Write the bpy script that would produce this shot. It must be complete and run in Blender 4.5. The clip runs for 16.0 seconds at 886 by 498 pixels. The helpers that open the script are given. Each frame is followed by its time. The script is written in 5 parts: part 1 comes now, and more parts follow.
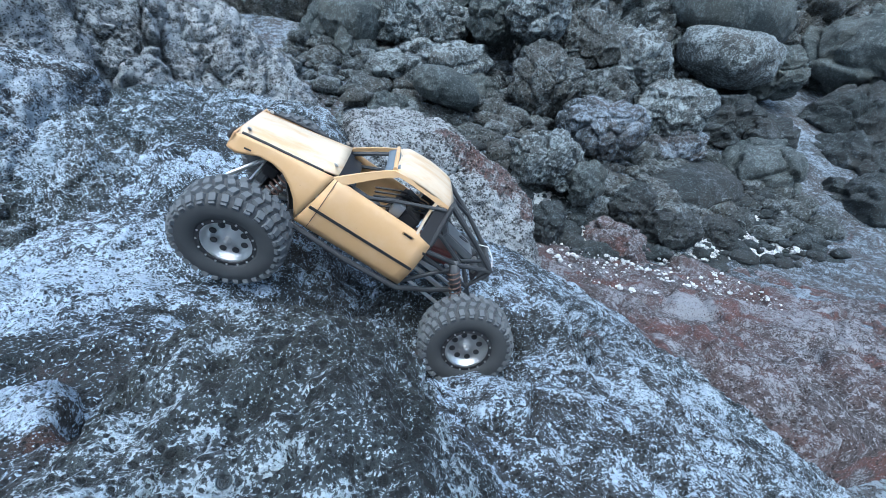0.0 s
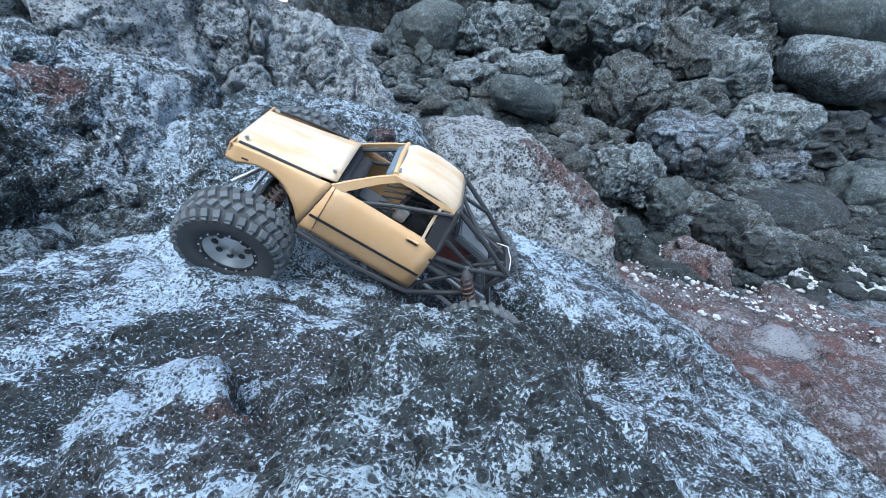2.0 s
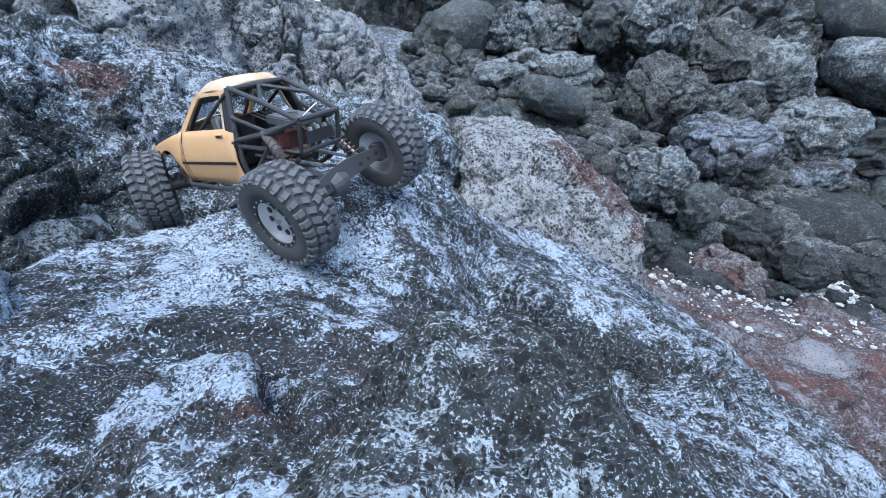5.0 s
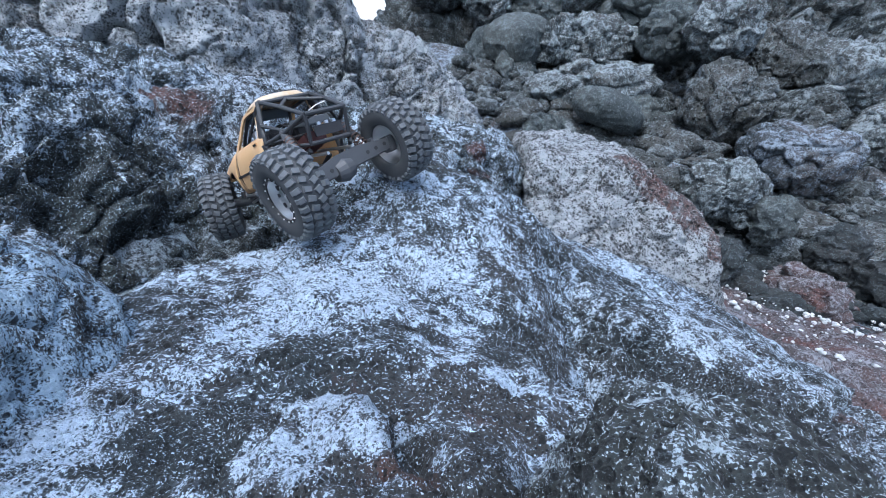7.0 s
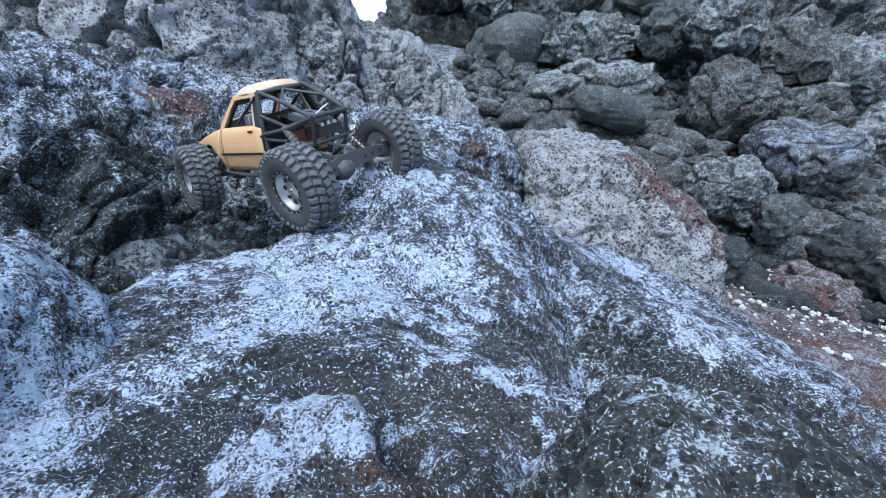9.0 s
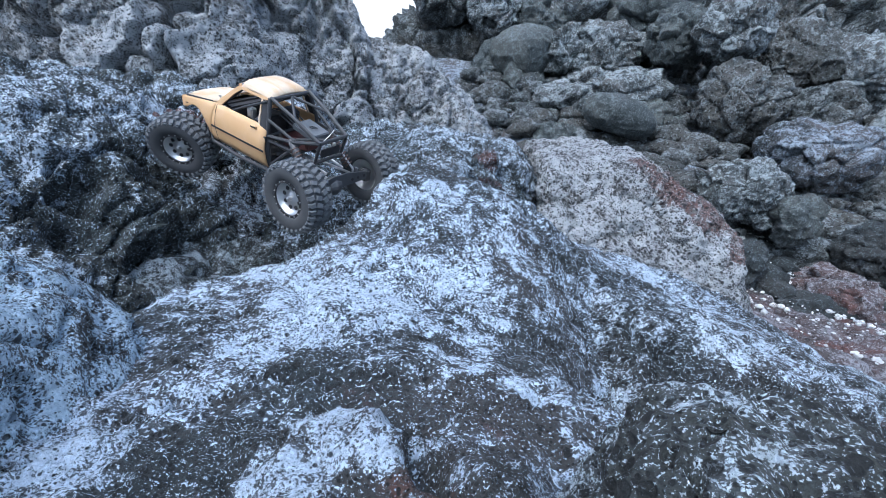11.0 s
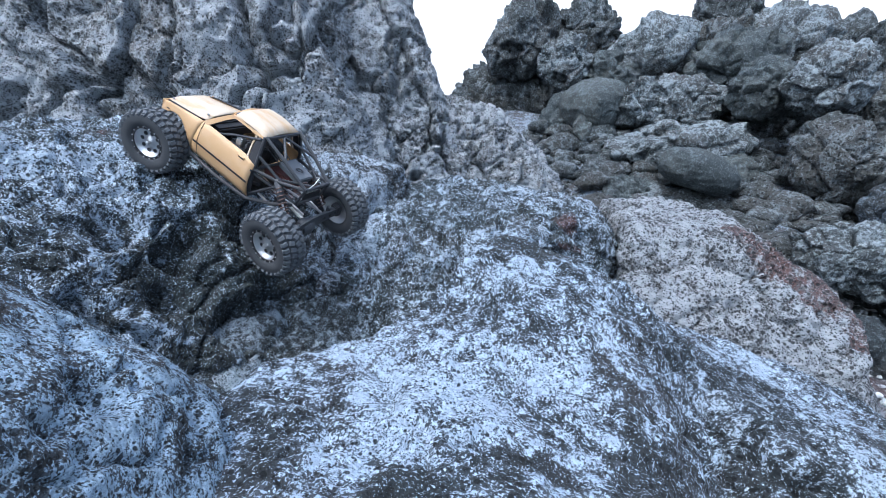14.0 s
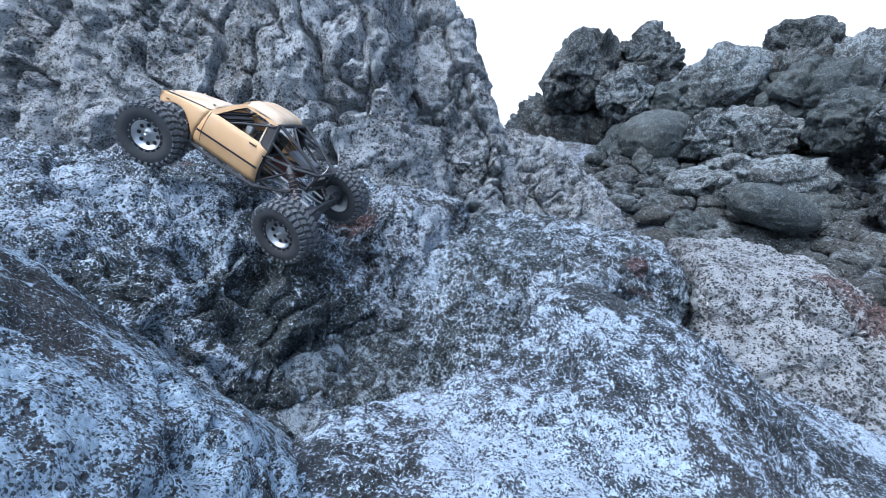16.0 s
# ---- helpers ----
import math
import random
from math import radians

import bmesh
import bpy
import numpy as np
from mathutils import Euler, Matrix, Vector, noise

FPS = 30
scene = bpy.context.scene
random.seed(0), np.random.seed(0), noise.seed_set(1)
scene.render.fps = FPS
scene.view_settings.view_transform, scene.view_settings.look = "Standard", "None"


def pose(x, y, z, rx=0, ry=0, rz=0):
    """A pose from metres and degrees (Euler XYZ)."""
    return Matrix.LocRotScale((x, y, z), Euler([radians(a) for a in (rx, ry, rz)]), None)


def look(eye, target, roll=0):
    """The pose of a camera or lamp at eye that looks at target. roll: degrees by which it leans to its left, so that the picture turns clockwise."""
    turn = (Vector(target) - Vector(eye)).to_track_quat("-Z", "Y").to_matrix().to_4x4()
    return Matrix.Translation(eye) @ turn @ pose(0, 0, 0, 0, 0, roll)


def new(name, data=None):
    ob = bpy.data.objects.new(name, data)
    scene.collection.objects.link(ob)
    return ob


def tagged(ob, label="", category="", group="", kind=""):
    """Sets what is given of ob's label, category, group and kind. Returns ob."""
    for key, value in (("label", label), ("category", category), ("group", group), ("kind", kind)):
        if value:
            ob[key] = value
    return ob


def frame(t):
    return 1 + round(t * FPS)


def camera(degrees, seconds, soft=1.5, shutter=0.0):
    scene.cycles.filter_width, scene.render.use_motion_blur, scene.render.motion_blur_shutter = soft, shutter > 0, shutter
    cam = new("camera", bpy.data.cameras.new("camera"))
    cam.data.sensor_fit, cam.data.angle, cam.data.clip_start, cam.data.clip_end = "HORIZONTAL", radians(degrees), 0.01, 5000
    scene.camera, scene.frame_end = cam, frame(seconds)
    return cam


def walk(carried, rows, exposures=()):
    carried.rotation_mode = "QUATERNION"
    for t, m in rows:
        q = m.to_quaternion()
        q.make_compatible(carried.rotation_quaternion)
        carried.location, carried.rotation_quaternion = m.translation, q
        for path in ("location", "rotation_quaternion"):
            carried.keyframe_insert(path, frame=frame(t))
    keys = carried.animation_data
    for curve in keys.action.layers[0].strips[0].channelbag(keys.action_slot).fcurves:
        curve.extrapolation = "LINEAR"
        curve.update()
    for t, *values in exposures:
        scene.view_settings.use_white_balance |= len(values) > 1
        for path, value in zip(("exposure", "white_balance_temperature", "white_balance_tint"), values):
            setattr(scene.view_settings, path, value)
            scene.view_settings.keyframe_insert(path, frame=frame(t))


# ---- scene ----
cam = camera(90.7, 16.0, 0.75)
PATH = [
    (0, (0.211, -0.62, 0.463), (0.52, 1.244, -0.194), 2.5),
    (0.5, (0.198, -0.616, 0.465), (0.418, 1.264, -0.181), 3.0),
    (1, (0.181, -0.613, 0.464), (0.324, 1.277, -0.174), 3.2),
    (1.5, (0.163, -0.613, 0.46), (0.245, 1.282, -0.174), 3.3),
    (2, (0.156, -0.617, 0.46), (0.195, 1.279, -0.175), 3.6),
    (2.5, (0.155, -0.615, 0.458), (0.171, 1.282, -0.174), 4.0),
    (3, (0.152, -0.613, 0.462), (0.163, 1.283, -0.173), 4.4),
    (5.3, (0.148, -0.609, 0.46), (0.053, 1.282, -0.184), 4.4),
    (5.5, (0.14, -0.606, 0.461), (0.019, 1.285, -0.179), 4.4),
    (6, (0.112, -0.597, 0.463), (-0.076, 1.292, -0.166), 3.9),
    (6.5, (0.091, -0.593, 0.463), (-0.143, 1.295, -0.154), 3.4),
    (7, (0.088, -0.59, 0.466), (-0.176, 1.298, -0.138), 3.0),
    (7.5, (0.095, -0.589, 0.458), (-0.142, 1.297, -0.164), 3.2),
    (8, (0.105, -0.585, 0.454), (-0.108, 1.291, -0.203), 3.3),
    (8.5, (0.094, -0.578, 0.463), (-0.201, 1.313, -0.116), 2.9),
    (8.7, (0.096, -0.579, 0.459), (-0.186, 1.308, -0.138), 2.6),
    (11, (0.089, -0.578, 0.455), (-0.246, 1.316, -0.092), 0.5),
    (11.5, (0.077, -0.57, 0.465), (-0.307, 1.328, -0.033), 0.2),
    (12, (0.059, -0.565, 0.468), (-0.367, 1.329, -0.01), 0.1),
    (12.5, (0.058, -0.567, 0.466), (-0.361, 1.33, -0.011), 0.0),
    (13, (0.075, -0.57, 0.467), (-0.346, 1.329, 0.002), 0.3),
    (13.5, (0.07, -0.564, 0.471), (-0.415, 1.329, 0.046), 0.8),
    (14, (0.033, -0.543, 0.499), (-0.566, 1.33, 0.137), 1.6),
    (14.5, (0.0, -0.533, 0.525), (-0.705, 1.312, 0.212), 2.3),
    (15, (-0.023, -0.534, 0.528), (-0.803, 1.287, 0.249), 2.9),
    (15.5, (-0.025, -0.534, 0.53), (-0.836, 1.276, 0.269), 3.0),
    (16, (-0.015, -0.534, 0.523), (-0.821, 1.279, 0.27), 2.9),
]
walk(cam, [(t, look(eye, target, roll)) for t, eye, target, roll in PATH], [(0, 0.74, 5020, 0), (3, 0.74, 5050, 2), (5.3, 0.75, 5130, 7), (16, 0.75, 5130, 7)])

# ---- light ----
SUN_EL, SUN_ROT = 58.0, 200.0
world = bpy.data.worlds.new("sky")
scene.world = world
world.use_nodes = True
wn, wl = world.node_tree.nodes, world.node_tree.links
sky = wn.new("ShaderNodeTexSky")
sky.sky_type, sky.sun_disc = "NISHITA", False
sky.sun_elevation, sky.sun_rotation = radians(SUN_EL), radians(SUN_ROT)
sky.air_density, sky.dust_density, sky.ozone_density = 1.0, 7.0, 1.0
wl.new(sky.outputs["Color"], wn["Background"].inputs["Color"])
wn["Background"].inputs["Strength"].default_value = 0.15
sun_data = bpy.data.lights.new("sun", "SUN")
sun_data.energy, sun_data.angle, sun_data.color = 0.7, radians(60), (1.0, 0.97, 0.93)
sun = new("sun", sun_data)
sun.matrix_world = look((0.5, -2.0, 5.0), (-0.1, 0.3, 0.2))

# ---- materials ----


def srgb(r, g, b):
    return tuple(((c / 255 + 0.055) / 1.055) ** 2.4 if c > 10 else c / 3294 for c in (r, g, b)) + (1.0,)


class Nodes:
    """A small builder for node materials."""

    def __init__(self, name):
        self.mat = bpy.data.materials.new(name)
        self.mat.use_nodes = True
        self.tree = self.mat.node_tree
        self.bsdf = self.tree.nodes["Principled BSDF"]
        self.place = self.add("ShaderNodeNewGeometry").outputs["Position"]

    def add(self, kind, **props):
        node = self.tree.nodes.new(kind)
        for key, value in props.items():
            setattr(node, key, value)
        return node

    def put(self, value, socket):
        if isinstance(value, bpy.types.NodeSocket):
            self.tree.links.new(value, socket)
        else:
            socket.default_value = value

    def local(self):
        self.place = self.add("ShaderNodeTexCoord").outputs["Object"]
        return self

    def noise(self, scale, detail=4.0, rough=0.6, lac=2.0, warp=0.0):
        n = self.add("ShaderNodeTexNoise")
        self.put(self.place, n.inputs["Vector"])
        n.inputs["Scale"].default_value, n.inputs["Detail"].default_value = scale, detail
        n.inputs["Roughness"].default_value, n.inputs["Lacunarity"].default_value = rough, lac
        n.inputs["Distortion"].default_value = warp
        return n.outputs["Fac"]

    def cells(self, scale, feature="F1", rand=1.0):
        n = self.add("ShaderNodeTexVoronoi", feature=feature)
        self.put(self.place, n.inputs["Vector"])
        n.inputs["Scale"].default_value, n.inputs["Randomness"].default_value = scale, rand
        return n.outputs["Distance"]

    def math(self, op, a, b=0.0, c=0.0):
        n = self.add("ShaderNodeMath", operation=op)
        for value, socket in zip((a, b, c), n.inputs):
            self.put(value, socket)
        return n.outputs[0]

    def ramp(self, fac, lo, hi):
        n = self.add("ShaderNodeMapRange", interpolation_type="SMOOTHSTEP")
        self.put(fac, n.inputs["Value"])
        n.inputs["From Min"].default_value, n.inputs["From Max"].default_value = lo, hi
        return n.outputs["Result"]

    def mix(self, fac, a, b, blend="MIX"):
        n = self.add("ShaderNodeMix", data_type="RGBA", blend_type=blend)
        self.put(fac, n.inputs[0])
        self.put(a, n.inputs[6])
        self.put(b, n.inputs[7])
        return n.outputs[2]

    def bump(self, height, depth, strength=1.0, below=None):
        n = self.add("ShaderNodeBump")
        n.inputs["Strength"].default_value, n.inputs["Distance"].default_value = strength, depth
        self.put(height, n.inputs["Height"])
        if below is not None:
            self.put(below, n.inputs["Normal"])
        return n.outputs["Normal"]

    def done(self, color, rough, metal=0.0, normal=None):
        self.put(color, self.bsdf.inputs["Base Color"])
        self.put(rough, self.bsdf.inputs["Roughness"])
        self.bsdf.inputs["Metallic"].default_value = metal
        if normal is not None:
            self.put(normal, self.bsdf.inputs["Normal"])
        return self.mat


def rock_material(name, dark, brown, pale, amount, scale=1.0, red=None, redness=0.0, holes=1.0, speck=0.0, salt=(), rust=(), porous=0.0, flecks=0.92):
    """Porous lava under a salt crust. amount 0..1: how much is crusted; speck: grains to the metre;
    salt: (x, y, z, radius, more or less crust); rust: (x, y, z, radius) of red stains."""
    n = Nodes(name)
    big = n.noise(6.5 * scale, 5, 0.62, warp=0.5)
    mid = n.noise(36 * scale, 6, 0.70)
    fine = n.noise(speck or 290 * scale, 3, 0.72)
    grain = n.noise((speck or 290 * scale) * 0.45, 3, 0.65)
    tone = n.noise(3.1 * scale, 4, 0.55)

    def spot(x, y, z, r):
        d = n.add("ShaderNodeVectorMath", operation="DISTANCE")
        n.put(n.place, d.inputs[0])
        d.inputs[1].default_value = (x, y, z)
        wobble = n.math("MULTIPLY", n.math("SUBTRACT", n.math("ADD", big, mid), 1.0), 1.8 * r)
        return n.ramp(n.math("ADD", d.outputs["Value"], wobble), 1.25 * r, 0.55 * r)

    base = n.mix(n.ramp(tone, 0.38, 0.62), dark, brown)
    base = n.mix(n.math("MULTIPLY", n.ramp(fine, 0.42, 0.66), 0.5), base, tuple(min(1, 2.6 * c) for c in dark[:3]) + (1,))
    patch = None
    if red is not None:
        patch = n.ramp(n.math("ADD", n.noise(4.3 * scale, 4, 0.6, warp=0.8), n.math("MULTIPLY", mid, 0.25)), 0.80 - 0.5 * redness, 0.90 - 0.5 * redness)
        for place in rust:
            patch = n.math("MAXIMUM", patch, spot(*place))
        base = n.mix(n.math("MULTIPLY", patch, n.math("MULTIPLY", n.ramp(grain, 0.25, 0.60), 0.85)), base, red)
    density = n.math("ADD", n.math("MULTIPLY", big, 0.65), n.math("MULTIPLY", mid, 0.85))
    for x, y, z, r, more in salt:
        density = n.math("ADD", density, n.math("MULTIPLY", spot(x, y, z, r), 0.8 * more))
    if patch is not None:
        density = n.math("SUBTRACT", density, n.math("MULTIPLY", patch, 0.16))
    over = n.math("SUBTRACT", density, 0.762 + 0.42 * (0.5 - amount))
    bright = tuple(min(1, c * 1.5) for c in pale[:3]) + (1,)
    haze = n.ramp(over, -0.14, 0.20)
    speckle = n.ramp(n.math("ADD", n.math("MULTIPLY_ADD", n.math("MAXIMUM", over, -0.075), 1.0, fine), n.math("MULTIPLY", n.math("SUBTRACT", grain, 0.5), 0.38)), 0.515, 0.55)
    thick = n.ramp(n.math("MULTIPLY_ADD", n.math("SUBTRACT", fine, 0.5), 0.5, over), 0.08, 0.19)
    color = n.mix(n.math("MULTIPLY", haze, 0.65), base, tuple(0.50 * c for c in pale[:3]) + (1,))
    color = n.mix(n.math("MULTIPLY", speckle, flecks), color, n.mix(n.ramp(grain, 0.4, 0.62), pale, bright))
    color = n.mix(n.math("MULTIPLY", thick, 0.6), color, pale)
    # Pits and pores painted near black: the shade inside them, put into the colour.
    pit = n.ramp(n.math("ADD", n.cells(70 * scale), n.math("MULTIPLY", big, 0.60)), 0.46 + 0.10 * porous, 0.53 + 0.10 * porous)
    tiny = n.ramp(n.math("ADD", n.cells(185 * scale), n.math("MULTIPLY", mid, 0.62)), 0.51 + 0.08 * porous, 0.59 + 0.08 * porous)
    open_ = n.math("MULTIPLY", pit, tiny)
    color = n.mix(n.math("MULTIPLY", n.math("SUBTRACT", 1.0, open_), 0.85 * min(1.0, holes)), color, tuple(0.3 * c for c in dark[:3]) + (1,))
    h = n.math("ADD", n.math("MULTIPLY", mid, 1.0), n.math("MULTIPLY", fine, 0.30))
    h = n.math("ADD", h, n.math("MULTIPLY", open_, 0.40 * holes))
    h = n.math("ADD", h, n.math("MULTIPLY", grain, 0.35))
    return n.done(color, 0.92, normal=n.bump(h, 0.016 / scale, 1.0))


DARK, BROWN, PALE = (0.020, 0.026, 0.028, 1), (0.044, 0.043, 0.043, 1), (0.41, 0.50, 0.60, 1)
RED = (0.13, 0.055, 0.045, 1)
SLAB_SALT = [(-0.089, -0.144, 0.256, 0.08, 0.10), (-0.113, -0.253, 0.255, 0.05, 0.08), (0.024, -0.033, 0.26, 0.06, 0.07), (-0.126, -0.084, 0.258, 0.08, 0.06),
             (-0.086, -0.272, 0.258, 0.026, -0.30), (0.025, -0.183, 0.245, 0.026, -0.22), (0.094, -0.037, 0.244, 0.04, -0.15), (0.133, -0.135, 0.224, 0.06, -0.10),
             (0.002, -0.318, 0.255, 0.045, -0.16), (0.084, -0.291, 0.25, 0.05, -0.18), (-0.055, 0.19, 0.376, 0.07, -0.34), (0.025, 0.14, 0.372, 0.035, -0.22), (0.071, 0.002, 0.253, 0.028, -0.25)]
LEDGE_SALT = [(0.063, -0.394, 0.28, 0.045, -0.16), (-0.104, -0.41, 0.262, 0.035, -0.18), (-0.08, -0.361, 0.259, 0.04, -0.16), (-0.17, -0.44, 0.28, 0.05, 0.05)]
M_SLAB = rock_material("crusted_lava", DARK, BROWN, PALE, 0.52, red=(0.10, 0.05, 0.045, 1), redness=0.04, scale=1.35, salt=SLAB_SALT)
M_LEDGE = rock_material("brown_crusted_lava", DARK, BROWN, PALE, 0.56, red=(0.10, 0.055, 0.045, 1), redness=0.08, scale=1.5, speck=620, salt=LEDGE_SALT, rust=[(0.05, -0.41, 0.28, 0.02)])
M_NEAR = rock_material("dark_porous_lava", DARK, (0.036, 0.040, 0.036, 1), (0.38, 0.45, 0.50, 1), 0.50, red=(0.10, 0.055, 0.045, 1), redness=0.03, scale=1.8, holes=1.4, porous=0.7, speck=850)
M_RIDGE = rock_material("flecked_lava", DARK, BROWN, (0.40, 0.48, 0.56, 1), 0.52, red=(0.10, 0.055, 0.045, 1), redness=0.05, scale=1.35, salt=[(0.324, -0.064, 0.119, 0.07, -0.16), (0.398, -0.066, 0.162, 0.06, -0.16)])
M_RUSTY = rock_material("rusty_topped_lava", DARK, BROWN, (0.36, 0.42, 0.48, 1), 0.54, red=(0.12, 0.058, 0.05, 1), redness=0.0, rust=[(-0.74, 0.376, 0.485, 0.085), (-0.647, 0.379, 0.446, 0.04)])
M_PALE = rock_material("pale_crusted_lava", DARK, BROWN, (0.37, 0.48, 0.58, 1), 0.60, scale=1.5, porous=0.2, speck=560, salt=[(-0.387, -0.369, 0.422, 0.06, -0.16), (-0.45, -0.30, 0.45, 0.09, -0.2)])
# Negative salt spots thin the crust, darkening the wall round its deep holes.
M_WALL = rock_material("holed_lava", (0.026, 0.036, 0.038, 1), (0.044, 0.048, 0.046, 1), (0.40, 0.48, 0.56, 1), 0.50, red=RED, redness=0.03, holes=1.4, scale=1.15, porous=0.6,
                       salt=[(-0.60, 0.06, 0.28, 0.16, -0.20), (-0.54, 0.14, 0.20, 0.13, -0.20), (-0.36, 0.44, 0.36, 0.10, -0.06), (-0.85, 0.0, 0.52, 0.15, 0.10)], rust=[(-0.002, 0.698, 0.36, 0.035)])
M_BLOCK = rock_material("whitish_lava", (0.085, 0.09, 0.093, 1), (0.11, 0.108, 0.102, 1), (0.42, 0.45, 0.47, 1), 0.78, scale=0.9, red=(0.13, 0.062, 0.052, 1), redness=0.0, speck=190, porous=1.0, flecks=0.4,
                        rust=[(0.547, 0.878, 0.27, 0.07), (0.66, 0.866, 0.19, 0.085), (0.47, 0.93, 0.33, 0.05), (0.76, 0.88, 0.10, 0.08)])
M_CLIFF = rock_material("cliff_lava", (0.085, 0.094, 0.097, 1), (0.17, 0.165, 0.152, 1), (0.46, 0.50, 0.53, 1), 0.74, scale=0.8, speck=150, porous=0.5, flecks=0.35)
M_FAR = rock_material("far_lava", (0.036, 0.043, 0.043, 1), (0.070, 0.069, 0.062, 1), (0.26, 0.30, 0.32, 1), 0.46, scale=0.5, speck=62, porous=0.5, flecks=0.35)
M_BOULDER = rock_material("smooth_boulder_stone", (0.045, 0.056, 0.058, 1), (0.072, 0.080, 0.074, 1), (0.22, 0.26, 0.275, 1), 0.40, scale=0.6, holes=0.4, speck=90, flecks=0.25)
M_WHITEBOULDER = rock_material("salted_boulder_stone", (0.055, 0.065, 0.067, 1), (0.085, 0.085, 0.08, 1), (0.31, 0.36, 0.38, 1), 0.54, scale=0.6, holes=0.7, speck=70, flecks=0.5)
M_DARKBOULDER = rock_material("damp_boulder_stone", (0.022, 0.029, 0.031, 1), (0.036, 0.038, 0.038, 1), (0.16, 0.19, 0.21, 1), 0.30, scale=0.5, holes=0.3, speck=90, flecks=0.3)
M_REDBED = rock_material("red_lava_bed", (0.055, 0.046, 0.046, 1), (0.095, 0.058, 0.054, 1), (0.30, 0.31, 0.34, 1), 0.50, scale=0.9, red=(0.13, 0.058, 0.050, 1), redness=0.27, speck=150, flecks=0.5,
                         salt=[(1.63, 0.955, -0.385, 0.13, 0.35), (2.18, 0.83, -0.47, 0.3, 0.15)])
M_GROUND = rock_material("grey_rubble_ground", (0.040, 0.048, 0.052, 1), (0.075, 0.070, 0.068, 1), (0.30, 0.36, 0.43, 1), 0.50, scale=0.6, red=(0.09, 0.052, 0.046, 1), redness=0.06, speck=110, flecks=0.5)
M_PEBBLE = rock_material("bleached_pebbles", (0.28, 0.30, 0.31, 1), (0.30, 0.27, 0.25, 1), (0.72, 0.75, 0.76, 1), 0.85, scale=0.8, holes=0.2)

# ---- vectorised noise ----


def _hash(i, j, k, seed):
    h = (i.astype(np.int64) * 374761393 + j.astype(np.int64) * 668265263 + k.astype(np.int64) * 2147483647 + seed * 974711) & 0xFFFFFFFF
    h = ((h ^ (h >> 13)) * 1274126177) & 0xFFFFFFFF
    h = ((h ^ (h >> 16)) * 2246822519) & 0xFFFFFFFF
    return ((h ^ (h >> 15)) & 0xFFFFFF) / 16777215.0


def vnoise(p, seed=0):
    c = np.floor(p)
    f = p - c
    f = f * f * f * (f * (f * 6 - 15) + 10)
    c = c.astype(np.int64)
    out = np.zeros(len(p))
    for a in (0, 1):
        for b in (0, 1):
            for d in (0, 1):
                w = (f[:, 0] if a else 1 - f[:, 0]) * (f[:, 1] if b else 1 - f[:, 1]) * (f[:, 2] if d else 1 - f[:, 2])
                out += w * _hash(c[:, 0] + a, c[:, 1] + b, c[:, 2] + d, seed)
    return 2 * out - 1


def fbm(p, octaves=4, seed=0, gain=0.5):
    out, amp = np.zeros(len(p)), 1.0
    for o in range(octaves):
        out += amp * vnoise(p * 2.03**o + 17.3 * o, seed + o)
        amp *= gain
    return out


def ridged(p, octaves=4, seed=0):
    out, amp = np.zeros(len(p)), 1.0
    for o in range(octaves):
        out += amp * (1 - 2 * np.abs(vnoise(p * 2.1**o + 7.7 * o, seed + o)))
        amp *= 0.5
    return out


def pits(p, seed=0, share=0.5, size=0.45):
    """Depth 0..1 of round holes scattered one to a cell."""
    c = np.floor(p).astype(np.int64)
    out = np.zeros(len(p))
    for a in (-1, 0, 1):
        for b in (-1, 0, 1):
            for d in (-1, 0, 1):
                i, j, k = c[:, 0] + a, c[:, 1] + b, c[:, 2] + d
                at = np.stack([i + _hash(i, j, k, seed), j + _hash(i, j, k, seed + 1), k + _hash(i, j, k, seed + 2)], 1)
                here = _hash(i, j, k, seed + 3)
                r = size * (0.35 + 0.65 * _hash(i, j, k, seed + 4))
                x = np.clip(1 - np.linalg.norm(p - at, axis=1) / r, 0, 1)
                out = np.maximum(out, np.where(here < share, np.minimum(1, 2.2 * x), 0))
    return out


def facets(p, seed=0):
    """Broken faces: each cell is a tilted plane of its own, parted from the next by a crack. Returns height and crack, 0..1."""
    c = np.floor(p).astype(np.int64)
    first, second = np.full(len(p), 9.0), np.full(len(p), 9.0)
    height = np.zeros(len(p))
    for a in (-1, 0, 1):
        for b in (-1, 0, 1):
            for d in (-1, 0, 1):
                i, j, k = c[:, 0] + a, c[:, 1] + b, c[:, 2] + d
                u, v, w = _hash(i, j, k, seed), _hash(i, j, k, seed + 1), _hash(i, j, k, seed + 2)
                off = p - np.stack([i + u, j + v, k + w], 1)
                far = np.sqrt((off * off).sum(1))
                near = far < first
                second = np.where(near, first, np.minimum(second, far))
                first = np.where(near, far, first)
                flat = (2 * v - 1) + 1.3 * ((2 * w - 1) * off[:, 0] + (2 * u - 1) * off[:, 1] + (2 * v - 1) * off[:, 2])
                height = np.where(near, flat, height)
    return height, np.clip(1 - (second - first) / 0.10, 0, 1)


